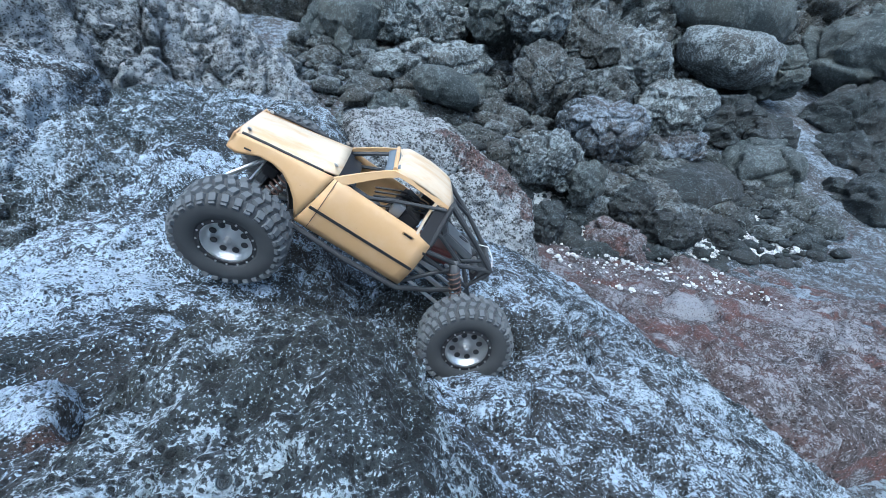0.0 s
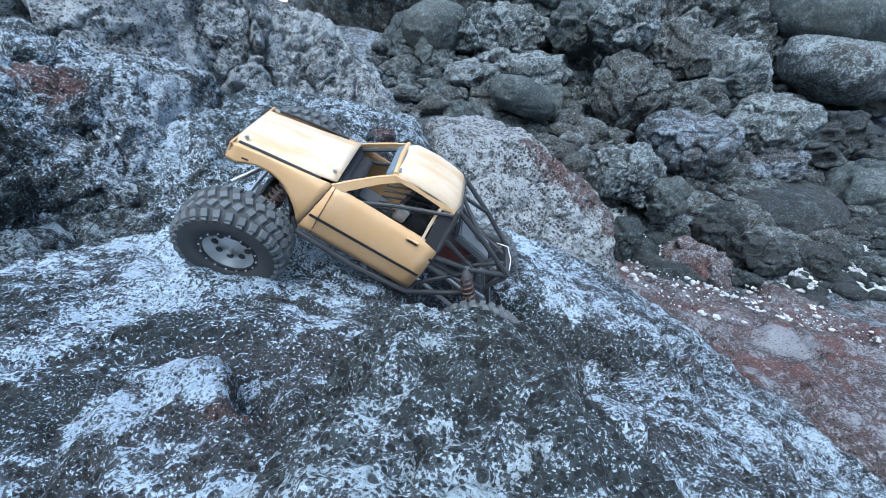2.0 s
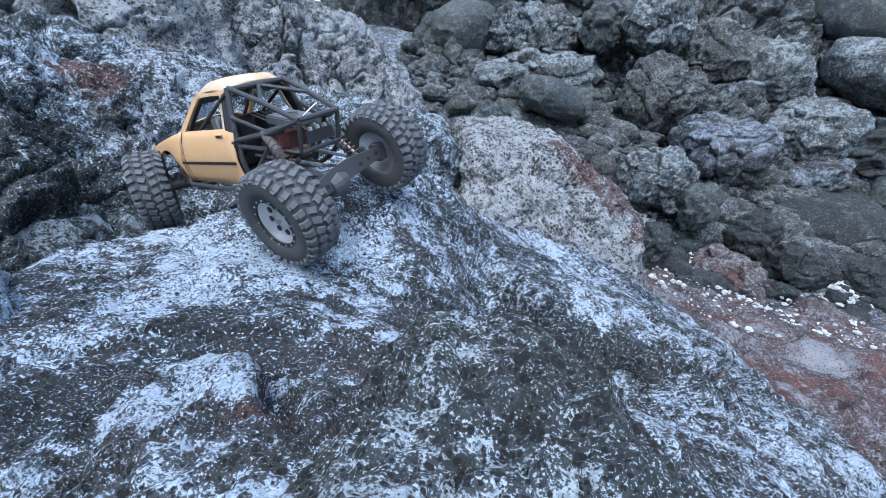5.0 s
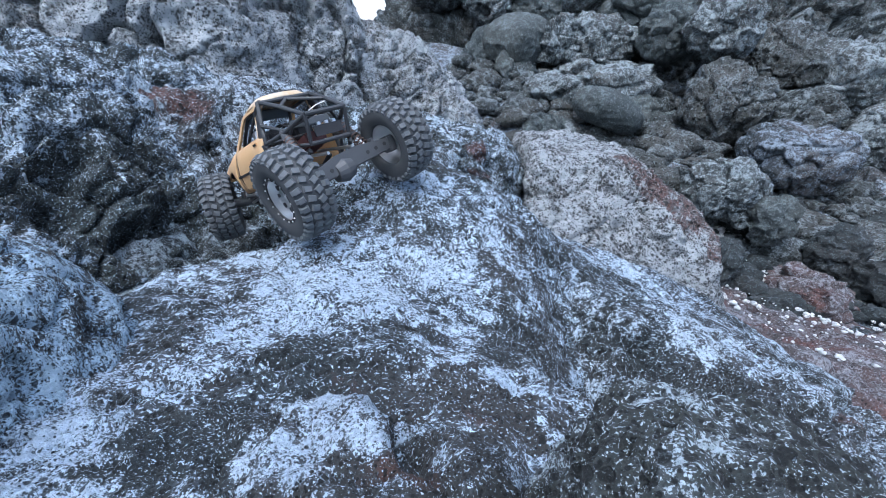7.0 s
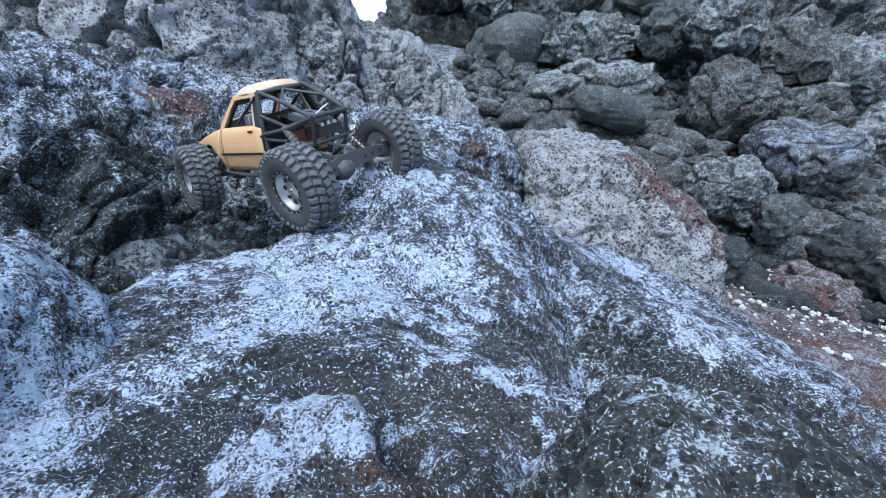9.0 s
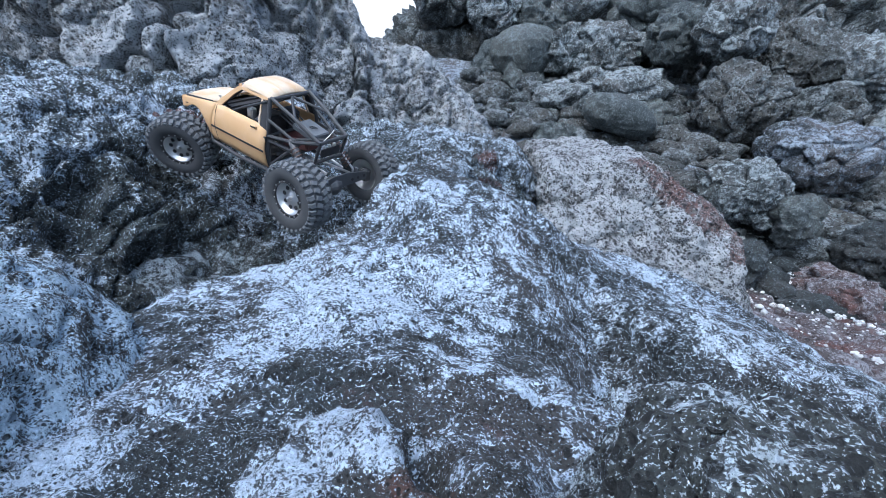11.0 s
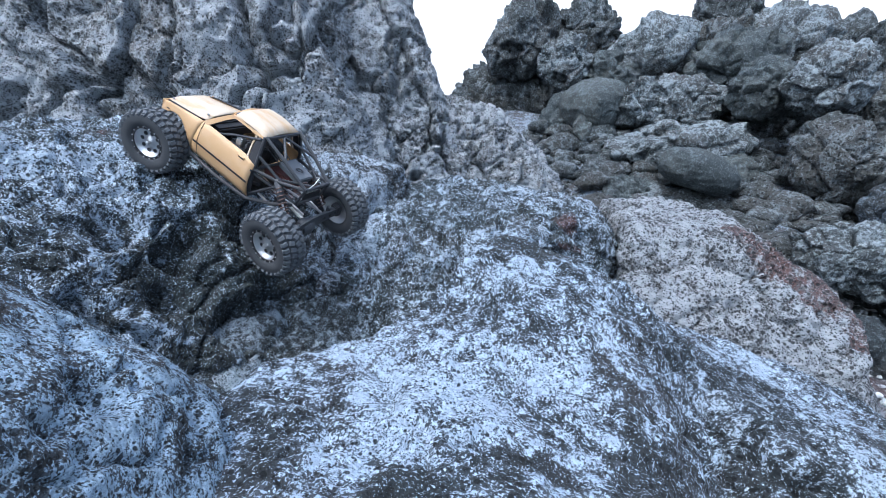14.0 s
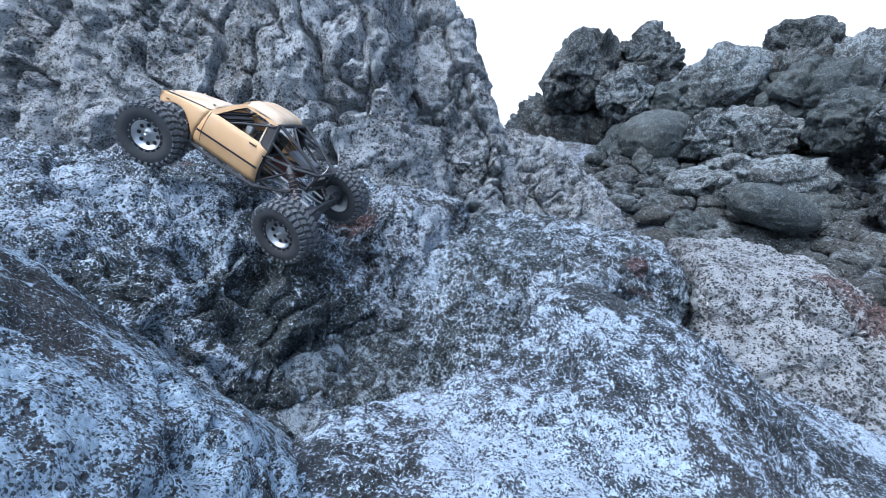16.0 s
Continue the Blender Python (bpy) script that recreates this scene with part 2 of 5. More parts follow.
def mesh_from(name, verts, quads, material, smooth=True):
    me = bpy.data.meshes.new(name)
    me.vertices.add(len(verts))
    me.vertices.foreach_set("co", np.asarray(verts, np.float32).ravel())
    me.loops.add(quads.size)
    me.loops.foreach_set("vertex_index", quads.astype(np.int32).ravel())
    me.polygons.add(len(quads))
    me.polygons.foreach_set("loop_start", np.arange(0, quads.size, 4, dtype=np.int32))
    me.update(calc_edges=True)
    me.validate()
    if smooth:
        me.polygons.foreach_set("use_smooth", np.ones(len(me.polygons), bool))
    me.materials.append(material)
    return me


def cube_sphere(n):
    """Directions and quads of a cube blown up to a sphere, its seams welded."""
    g = np.tan(np.linspace(-1, 1, n + 1) * math.pi / 4)
    u, v = np.meshgrid(g, g, indexing="ij")
    one = np.ones_like(u)
    faces = [(u, v, one), (v, u, -one), (one, u, v), (-one, v, u), (v, one, u), (u, -one, v)]
    pts = np.concatenate([np.stack(f, -1).reshape(-1, 3) for f in faces])
    i, j = np.meshgrid(np.arange(n), np.arange(n), indexing="ij")
    q = np.stack([i * (n + 1) + j, (i + 1) * (n + 1) + j, (i + 1) * (n + 1) + j + 1, i * (n + 1) + j + 1], -1).reshape(-1, 4)
    quads = np.concatenate([q + f * (n + 1) ** 2 for f in range(6)])
    _, first, back = np.unique(np.round(pts * 1e5).astype(np.int64), axis=0, return_index=True, return_inverse=True)
    pts = pts[first]
    return pts / np.linalg.norm(pts, axis=1)[:, None], back.reshape(-1)[quads]


def roughen(v, normal, lump, pit, seed, size, share=0.5, deep=0.0, broken=None):
    """Displaces points along their normals: lumps, cracks and holes of the rock's own size."""
    d = lump * 0.55 * fbm(v * (1.7 / size), 3, seed)
    d += lump * 0.22 * ridged(v * (5.0 / size), 4, seed + 11)
    d += lump * 0.07 * fbm(v * (22.0 / size), 3, seed + 23)
    d -= lump * 0.62 * np.clip(1 - np.abs(vnoise(v * (2.3 / size) + 0.35 * vnoise(v * (9.0 / size), seed + 61)[:, None], seed + 51)) / 0.065, 0, 1)
    d -= pit * pits(v / (pit * 7.0), seed + 31, share)
    if deep:
        d -= deep * pits(v / (deep * 3.6) + 0.3 * fbm(v * 14, 2, seed)[:, None], seed + 71, 0.45, 0.6)
    d -= 0.45 * pit * pits(v / (pit * 2.6), seed + 41, share)
    if broken:
        width, tall, high = broken
        bent = v + 0.22 * width * np.stack([fbm(v * (1.6 / width), 3, seed + s) for s in (81, 82, 83)], 1)
        face, crack = facets(bent / (width, width, tall), seed + 91)
        d += high * (0.55 * face - 0.9 * crack)
    return v + normal * d[:, None]


def rock(name, centre, planes, material, n=40, lump=0.02, pit=0.004, size=0.3, round_=7.0, seed=1, label="", category="rock", group="", share=0.5, deep=0.0, dents=(), broken=None):
    """A rounded block: planes are (nx, ny, nz, px, py, pz), a face's outward direction and a place on it."""
    c = np.array(centre, float)
    dirs, quads = cube_sphere(n)
    total, normal = np.zeros(len(dirs)), np.zeros((len(dirs), 3))
    for nx, ny, nz, px, py, pz in planes:
        a = np.array([nx, ny, nz]) / math.sqrt(nx * nx + ny * ny + nz * nz)
        far = max(0.01, float(a @ (np.array([px, py, pz]) - c)))
        s = np.maximum(0, dirs @ a / far) ** round_
        total += s
        normal += s[:, None] * a
    v = c + dirs * (np.maximum(total, 1e-9) ** (-1 / round_))[:, None]
    normal /= np.linalg.norm(normal, axis=1)[:, None] + 1e-9
    v = roughen(v, normal, lump, pit, seed * 100, size, share, deep, broken)
    for x, y, z, r, depth in dents:
        far = np.linalg.norm(v - (x, y, z), axis=1) / r
        v = v - normal * (depth * np.exp(-(far**4)) * (1 + 0.15 * fbm(v * (2 / r), 3, seed)))[:, None]
    ob = new(name, mesh_from(name, v - c, quads, material))
    ob.location = c
    return tagged(ob, label, category, group)


def boulder(name, centre, radii, material, n=28, turn=(0, 0, 0), lump=0.1, pit=0.0, seed=1, label="", group="", power=2.4, category="boulder"):
    """A water-worn boulder: a squarish ellipsoid, turned and roughened. lump is a share of its size."""
    dirs, quads = cube_sphere(n)
    r = np.array(radii, float)
    total = (np.abs(dirs / r) ** power).sum(1)
    v = dirs * (total ** (-1 / power))[:, None]
    m = np.array(Euler([radians(a) for a in turn]).to_matrix())
    v = v @ m.T
    size = float(r.mean())
    k = v + np.array(centre)
    d = lump * size * (0.75 * fbm(k * (1.0 / size), 3, seed) + 0.42 * ridged(k * (2.2 / size), 5, seed + 5) + 0.10 * fbm(k * (14 / size), 3, seed + 9))
    if lump > 0.11:
        face, crack = facets((k + 0.15 * size * fbm(k * (2 / size), 2, seed)[:, None]) / (0.85 * size), seed + 3)
        d += size * (0.13 * face - 0.10 * crack)
    if pit:
        d -= pit * pits(k / (pit * 6), seed, 0.5)
    v = v + (dirs @ m.T) * d[:, None]
    ob = new(name, mesh_from(name, v, quads, material))
    ob.location = centre
    return tagged(ob, label, category, group)


def mound(name, xs, ys, step, top, material, lump, pit, size, seed, label, category="rock", floor=-0.9, kind="", share=0.5, broken=None):
    """A heightfield mass with walls down to the floor; top(x, y) gives its smooth height."""
    nx, ny = int((xs[1] - xs[0]) / step), int((ys[1] - ys[0]) / step)
    x, y = np.meshgrid(np.linspace(*xs, nx), np.linspace(*ys, ny), indexing="ij")
    z = top(x, y)
    e = 0.5 * step
    dzx, dzy = (top(x + e, y) - top(x - e, y)) / (2 * e), (top(x, y + e) - top(x, y - e)) / (2 * e)
    nrm = np.stack([-dzx, -dzy, np.ones_like(z)], -1).reshape(-1, 3)
    nrm /= np.linalg.norm(nrm, axis=1)[:, None]
    v = roughen(np.stack([x, y, z], -1).reshape(-1, 3), nrm, lump, pit, seed, size, share, 0.0, broken)
    g = np.arange(nx * ny).reshape(nx, ny)
    quads = np.stack([g[:-1, :-1], g[1:, :-1], g[1:, 1:], g[:-1, 1:]], -1).reshape(-1, 4)
    rim = np.concatenate([g[:-1, 0], g[-1, :-1], g[:0:-1, -1], g[0, :0:-1]])
    low = v[rim].copy()
    low[:, 2] = floor
    ids = len(v) + np.arange(len(rim))
    skirt = np.stack([rim, ids, np.roll(ids, -1), np.roll(rim, -1)], -1)
    ob = new(name, mesh_from(name, np.concatenate([v, low]), np.concatenate([quads, skirt]), material))
    return tagged(ob, label, category, "", kind)


def soft_min(values, k):
    total = sum(np.exp(-k * (v - values[0])) for v in values)
    return values[0] - np.log(total) / k


def bell(x, y, cx, cy, rx, ry, h, turn=0.0):
    c, s = math.cos(radians(turn)), math.sin(radians(turn))
    u, w = (x - cx) * c + (y - cy) * s, (y - cy) * c - (x - cx) * s
    return h * np.exp(-((u / rx) ** 2) - (w / ry) ** 2)


# ---- the ground ----


def ground_height(x, y):
    z = -0.58 + (0.50 + 0.14 / (1 + np.exp(np.clip(3 * (x - 1.9), -40, 40)))) * np.logaddexp(0, 6 * (y - 1.95)) / 6 * 1.05
    far = np.clip((y - 5.0) / 3.0, 0, 1)
    z = np.minimum(z, 1.1 + 0 * far)
    return z + 0.06 * np.sin(1.3 * x + 0.4) * np.sin(0.9 * y)


def ground_relief(v):
    near = np.exp(-((v[:, 0] - 1.5) ** 2 + (v[:, 1] - 1.7) ** 2) / 18)
    return near * (0.07 * fbm(v * 2.2, 4, 5) + 0.03 * ridged(v * 7, 4, 8))


def ground_sheet():
    g = np.sign(np.linspace(-1, 1, 321)) * (np.abs(np.linspace(-1, 1, 321)) ** 4.2 * 2000 + np.abs(np.linspace(-1, 1, 321)) * 6)
    x, y = np.meshgrid(g + 1.4, g + 1.6, indexing="ij")
    z = ground_height(x, y)
    v = np.stack([x, y, z], -1).reshape(-1, 3)
    v[:, 2] += ground_relief(v)
    n = len(g)
    i = np.arange(n * n).reshape(n, n)
    quads = np.stack([i[:-1, :-1], i[1:, :-1], i[1:, 1:], i[:-1, 1:]], -1).reshape(-1, 4)
    return tagged(new("ground", mesh_from("ground", v, quads, M_GROUND)), "grey lava ground with salt stains and rubble", "ground", kind="structure")


ground_sheet()


def bed_top(x, y):
    z = soft_min([-0.30 - 0.15 * (x - 0.9) - 0.05 * (y - 1.5), -0.33 - 0.55 * (y - 2.0), 0.05 + 0.9 * (y - 0.75), -0.75 - 0.5 * (x - 3.6)], 14.0)
    return np.maximum(z + 0.02 * np.sin(9 * x + 4 * y), -0.95)


mound("red_lava_bed", (0.55, 4.0), (0.2, 2.7), 0.012, bed_top, M_REDBED, 0.045, 0.008, 0.4, 71, "smooth red-brown lava tongue with white pebbles", "rock", broken=(0.28, 0.28, 0.035))

# ---- the rocks near the truck ----


def slab_top(x, y):
    flat = 0.262 + 0.0 * x + 0.015 * y + bell(x, y, -0.03, 0.21, 0.17, 0.15, 0.115)
    right = 0.288 - 0.34 * x - 0.05 * y + bell(x, y, 0.10, 0.16, 0.10, 0.10, 0.02)
    steep = 0.47 - 0.68 * x
    left = 0.268 + 1.7 * (x + 0.33 - 0.56 * np.maximum(0, y + 0.13))
    back = 0.36 - 1.3 * (y - 0.32)
    z = soft_min([flat, right, steep, left, back], 55.0)
    z = z + bell(x, y, -0.13, -0.03, 0.09, 0.05, 0.02) - bell(x, y, 0.225, -0.02, 0.075, 0.15, 0.055, 15)
    z = z + bell(x, y, 0.44, -0.01, 0.08, 0.05, 0.022) - bell(x, y, 0.02, -0.19, 0.10, 0.05, 0.014)
    z = z - bell(x, y, 0.545, 0.0, 0.018, 0.10, 0.11, -12) - bell(x, y, 0.085, -0.40, 0.012, 0.05, 0.03, 40) - bell(x, y, 0.11, 0.16, 0.010, 0.16, 0.02, 30)
    z = z - bell(x, y, -0.06, -0.09, 0.15, 0.05, 0.020)
    z = z + bell(x, y, -0.02, 0.22, 0.20, 0.17, 0.082) + bell(x, y, 0.10, 0.10, 0.09, 0.09, 0.03) - bell(x, y, 0.07, -0.15, 0.06, 0.05, 0.022)
    z = z - bell(x, y, 0.185, -0.14, 0.05, 0.06, 0.06)
    z = z - bell(x, y, 0.285, -0.125, 0.11, 0.085, 0.125)
    for px, py in ((0.018, -0.262), (-0.145, -0.345), (-0.11, -0.123), (-0.09, -0.282), (0.10, -0.09), (-0.06, -0.20)):
        z = z - bell(x, y, px, py, 0.007, 0.006, 0.020)
    return np.maximum(z, -0.7)


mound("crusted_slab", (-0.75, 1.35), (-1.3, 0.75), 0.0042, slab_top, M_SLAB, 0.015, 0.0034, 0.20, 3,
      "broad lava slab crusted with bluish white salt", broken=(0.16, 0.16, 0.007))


def ledge_top(x, y):
    z = soft_min([0.282 + 0.02 * np.sin(14 * x), 0.275 + 1.1 * (-0.345 - y - 0.10 * np.abs(x + 0.03)), 0.28 + 0.9 * (x + 0.24), 0.285 - 1.4 * (x - 0.10)], 70.0)
    return np.maximum(z - bell(x, y, 0.045, -0.385, 0.010, 0.05, 0.03, 35), 0.1)


mound("dark_ledge", (-0.36, 0.26), (-1.0, -0.20), 0.0036, ledge_top, M_LEDGE, 0.017, 0.0044, 0.10, 81, "dark porous lava ledge with a rusty crack", floor=0.0)


def ridge_top(x, y):
    z = soft_min([0.306 - 0.345 * x, 0.485 - 0.68 * x, 0.165 + 1.0 * (x - 0.20 + 0.25 * y), 0.20 - 1.1 * (y - 0.16) - 0.2 * x, 0.40 + 0.9 * (y + 0.45)], 60.0)
    z = z - bell(x, y, 0.545, 0.0, 0.016, 0.10, 0.10, -14) + bell(x, y, 0.45, -0.02, 0.07, 0.05, 0.02) - bell(x, y, 0.31, -0.13, 0.10, 0.085, 0.14)
    return np.maximum(z, -0.8)


mound("ridge_rock", (0.12, 1.5), (-0.75, 0.55), 0.0048, ridge_top, M_RIDGE, 0.022, 0.0045, 0.14, 91, "cracked dark lava ridge flecked with salt", broken=(0.15, 0.15, 0.022))

rock("near_rock", (0.180, -0.505, 0.18), [
    (0, -0.02, 1, 0.17, -0.48, 0.370), (0.05, 1, 0.20, 0.177, -0.414, 0.355), (-1, 0.15, 0.35, 0.112, -0.47, 0.345), (1, 0.2, 0.50, 0.232, -0.48, 0.340), (0, -1, 0.2, 0.18, -0.575, 0.35),
    (0.6, -0.8, 0.3, 0.23, -0.56, 0.34), (-0.7, 0.8, 0.35, 0.115, -0.43, 0.325), (0, 0, -1, 0.18, -0.5, -0.2)],
    M_NEAR, 150, 0.013, 0.0065, 0.08, 14, 12, "dark porous lava knob pitted with round holes", share=0.6,
    dents=[(0.125, -0.486, 0.362, 0.0055, 0.014), (0.119, -0.468, 0.357, 0.004, 0.010), (0.154, -0.470, 0.371, 0.004, 0.010), (0.136, -0.447, 0.368, 0.003, 0.008), (0.178, -0.455, 0.372, 0.004, 0.009), (0.20, -0.49, 0.365, 0.005, 0.010), (0.112, -0.49, 0.345, 0.004, 0.009)])

rock("pale_boulder", (-0.50, -0.47, 0.20), [
    (0.25, 1, 1, -0.271, -0.325, 0.362), (1, 0.35, 0.35, -0.228, -0.385, 0.362), (0.3, 0.3, 1, -0.35, -0.45, 0.49), (-1, 0, 0.2, -1.1, -0.4, 0.4),
    (0, -1, 0, -0.4, -0.9, 0.2), (0, 0, -1, -0.4, -0.4, -0.6)], M_PALE, 150, 0.016, 0.0035, 0.25, 9, 4, "smooth pale blue crusted boulder with one hollow",
    dents=[(-0.258, -0.359, 0.352, 0.019, 0.024), (-0.20, -0.393, 0.285, 0.012, 0.012), (-0.30, -0.33, 0.40, 0.02, 0.006)])

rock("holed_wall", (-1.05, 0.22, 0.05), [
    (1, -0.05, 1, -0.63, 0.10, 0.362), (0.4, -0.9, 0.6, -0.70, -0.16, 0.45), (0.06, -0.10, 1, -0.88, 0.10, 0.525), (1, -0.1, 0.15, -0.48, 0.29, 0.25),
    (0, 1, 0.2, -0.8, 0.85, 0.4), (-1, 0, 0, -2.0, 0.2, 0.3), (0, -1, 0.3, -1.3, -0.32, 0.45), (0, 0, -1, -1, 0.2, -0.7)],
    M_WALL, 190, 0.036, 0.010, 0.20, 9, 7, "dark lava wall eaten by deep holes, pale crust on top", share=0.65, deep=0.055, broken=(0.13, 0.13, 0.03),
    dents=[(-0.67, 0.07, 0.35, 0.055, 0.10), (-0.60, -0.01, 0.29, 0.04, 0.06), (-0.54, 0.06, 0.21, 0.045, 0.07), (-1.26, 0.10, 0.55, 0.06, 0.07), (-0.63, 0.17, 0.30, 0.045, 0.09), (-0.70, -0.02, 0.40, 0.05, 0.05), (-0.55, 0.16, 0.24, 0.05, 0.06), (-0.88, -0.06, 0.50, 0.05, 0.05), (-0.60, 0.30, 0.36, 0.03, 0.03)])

rock("red_topped_rock", (-0.72, 0.55, 0.15), [
    (0.35, -1, 0.45, -0.60, 0.345, 0.42), (0, -0.15, 1, -0.65, 0.42, 0.468), (1, 0.05, 0.2, -0.50, 0.42, 0.36), (-1, 0, 0, -1.15, 0.5, 0.3), (0, 1, 0, -0.7, 0.9, 0.3), (0, 0, -1, -0.7, 0.5, -0.6)],
    M_RUSTY, 90, 0.03, 0.006, 0.18, 10, 41, "grey lava rock with a rusty red top", broken=(0.13, 0.13, 0.02))

rock("crevice_floor_rock", (-0.46, 0.08, -0.2), [
    (0.25, -0.15, 1, -0.46, -0.02, 0.135), (1, 0, 0.2, -0.2, 0, 0), (-1, 0, 0, -0.9, 0, 0), (0, 1, 0, -0.5, 0.5, 0), (0, -1, 0.3, -0.5, -0.35, 0.1), (0, 0, -1, -0.5, 0, -0.7)],
    M_NEAR, 90, 0.05, 0.008, 0.16, 6, 9, "dark rock at the bottom of the crevice")

rock("shelf_rock", (-0.25, 0.70, 0.05), [
    (0.05, -0.08, 1, -0.38, 0.58, 0.408), (0.0, -1, 0.75, -0.38, 0.37, 0.335), (0.9, -0.5, 0.3, 0.06, 0.75, 0.32), (1, 0.2, 0.2, 0.10, 1.0, 0.3),
    (-1, -0.1, 0.1, -0.54, 0.6, 0.3), (0, 1, 0.2, -0.3, 1.3, 0.3), (0, 0, -1, -0.3, 0.7, -0.7)],
    M_WALL, 120, 0.032, 0.006, 0.24, 10, 11, "grey lava shelf with holes and a reddish corner", deep=0.018, broken=(0.15, 0.15, 0.018))

rock("red_corner_rock", (-0.02, 1.0, 0.2), [
    (0, -1, 0.5, -0.02, 0.90, 0.34), (0, 0.1, 1, -0.02, 1.0, 0.392), (1, 0, 0.2, 0.07, 1.0, 0.3), (-1, 0, 0.2, -0.12, 1.0, 0.3), (0, 1, 0, 0, 1.2, 0.3), (0, 0, -1, 0, 1, -0.1)],
    M_REDBED, 36, 0.03, 0.005, 0.12, 9, 31, "small broken red lava rock wedged by the block")

rock("white_block", (0.46, 1.05, 0.0), [
    (0.30, -1, 0.70, 0.40, 0.775, 0.178), (0.03, -0.08, 1, 0.26, 1.05, 0.362), (0.75, 0.10, 0.85, 0.64, 1.05, 0.235), (-1, -0.12, 0.12, 0.135, 1.0, 0.3),
    (1, -0.25, 0.15, 0.83, 1.0, 0.05), (0, 1, 0.2, 0.4, 1.5, 0.2), (0.75, -1, -0.1, 0.59, 0.62, 0.05), (0, 0, -1, 0.4, 1.0, -0.7)],
    M_BLOCK, 150, 0.030, 0.009, 0.24, 22, 13, "whitish pitted lava block with a red-brown side", broken=(0.22, 0.22, 0.014),
    dents=[(0.445, 0.745, 0.160, 0.030, 0.04), (0.30, 0.80, 0.10, 0.04, 0.03), (0.24, 0.86, 0.15, 0.03, 0.02), (0.55, 0.68, 0.10, 0.02, 0.02)])

# ---- the bright sky behind the cliffs ----
n_ = Nodes("hazy_white_sky")
n_.bsdf.inputs["Base Color"].default_value = (0, 0, 0, 1)
n_.bsdf.inputs["Emission Color"].default_value = (1.0, 0.90, 0.80, 1)
n_.bsdf.inputs["Emission Strength"].default_value = 0.85
bm = bmesh.new()
for k in range(25):
    a = radians(-75 + 150 * k / 24)
    bm.verts.new((900 * math.sin(a), 900 * math.cos(a), -60)), bm.verts.new((900 * math.sin(a), 900 * math.cos(a), 520))
bm.verts.ensure_lookup_table()
for k in range(24):
    bm.faces.new((bm.verts[2 * k], bm.verts[2 * k + 2], bm.verts[2 * k + 3], bm.verts[2 * k + 1]))
sky_mesh = bpy.data.meshes.new("backdrop")
bm.to_mesh(sky_mesh)
bm.free()
sky_mesh.materials.append(n_.mat)
tagged(new("backdrop", sky_mesh), "bright hazy white sky", "sky", kind="structure")

# ---- the cliffs ----
rock("left_cliff", (-1.75, 1.5, 0.6), [
    (0.55, -1, 0.22, -1.0, 0.84, 0.78), (0.2, -1, 0.12, -1.6, 0.68, 1.0), (1, 0.40, 0.36, -0.88, 1.1, 0.78), (0, 0, 1, -1.6, 1.4, 2.1), (0, 1, 0, -1.7, 2.8, 1),
    (-1, -0.3, 0, -3.2, 1, 1), (0, 0, -1, -1, 1, -0.7)], M_CLIFF, 190, 0.055, 0.011, 0.42, 9, 17, "tall grey lava cliff with cracks and pale stains", "cliff", broken=(0.27, 0.55, 0.085))
rock("cliff_buttress", (-1.20, 1.95, 0.6), [
    (0.4, -1, 0.25, -0.80, 1.46, 0.90), (1, 0.40, 0.5, -0.72, 1.55, 1.03), (0, 0, 1, -1.1, 1.9, 2.0), (0, 1, 0, -1, 2.9, 1), (-1, 0, 0, -2.2, 2, 1), (0, 0, -1, -1, 1, -0.7)],
    M_CLIFF, 150, 0.045, 0.010, 0.34, 9, 19, "folded grey lava buttress beside the cliff", "cliff", broken=(0.19, 0.40, 0.065))
rock("cliff_spur", (-0.66, 1.90, 0.2), [
    (0.25, -1, 0.35, -0.52, 1.60, 0.62), (1, 0.30, 0.92, -0.26, 1.72, 0.64), (-0.1, 0, 1, -0.50, 1.75, 0.895), (0, 1, 0, -0.6, 2.4, 0.5), (-1, 0, 0, -1.3, 1.8, 0.5), (0, 0, -1, -1, 1, -0.7)],
    M_CLIFF, 130, 0.035, 0.008, 0.25, 10, 23, "pale lava spur sloping down from the cliff", "cliff", broken=(0.16, 0.25, 0.035))
rock("far_cliff", (1.6, 6.4, 0.8), [
    (-0.05, -1, 0.42, 0.6, 4.33, 1.0), (0.1, -1, 0.30, 2.2, 4.15, 0.9), (-0.3, -1, 0.3, -0.9, 4.7, 1.4), (0, 0, 1, 1, 5.6, 2.00), (-0.7, -0.2, 0.7, -1.2, 4.8, 2.10), (-1, 0, 0, -2.1, 5.0, 1.5), (1, -0.5, 0, 6.5, 6, 1),
    (0, 1, 0, 1, 9, 1), (0, 0, -1, 1, 6, -1.2)], M_FAR, 210, 0.16, 0.022, 0.42, 10, 29, "far dark cliff of weathered lava", "cliff", broken=(0.42, 0.5, 0.16))
rock("right_cliff", (5.0, 5.8, 0.4), [
    (-0.3, -1, 0.35, 2.6, 3.80, 0.6), (-0.1, -1, 0.25, 4.4, 4.5, 0.8), (-0.7, -1, 0.3, 7.0, 3.4, 0.6), (-1, -0.4, 0.3, 1.9, 4.4, 0.8), (0, 0, 1, 4, 5.6, 2.3), (1, 0, 0, 13.0, 6, 1), (0, 1, 0, 3, 8, 1), (0, 0, -1, 1, 6, -1.2)],
    M_FAR, 180, 0.13, 0.02, 0.5, 9, 37, "dark lava pillars of the far cliff", "cliff", broken=(0.40, 0.9, 0.16))


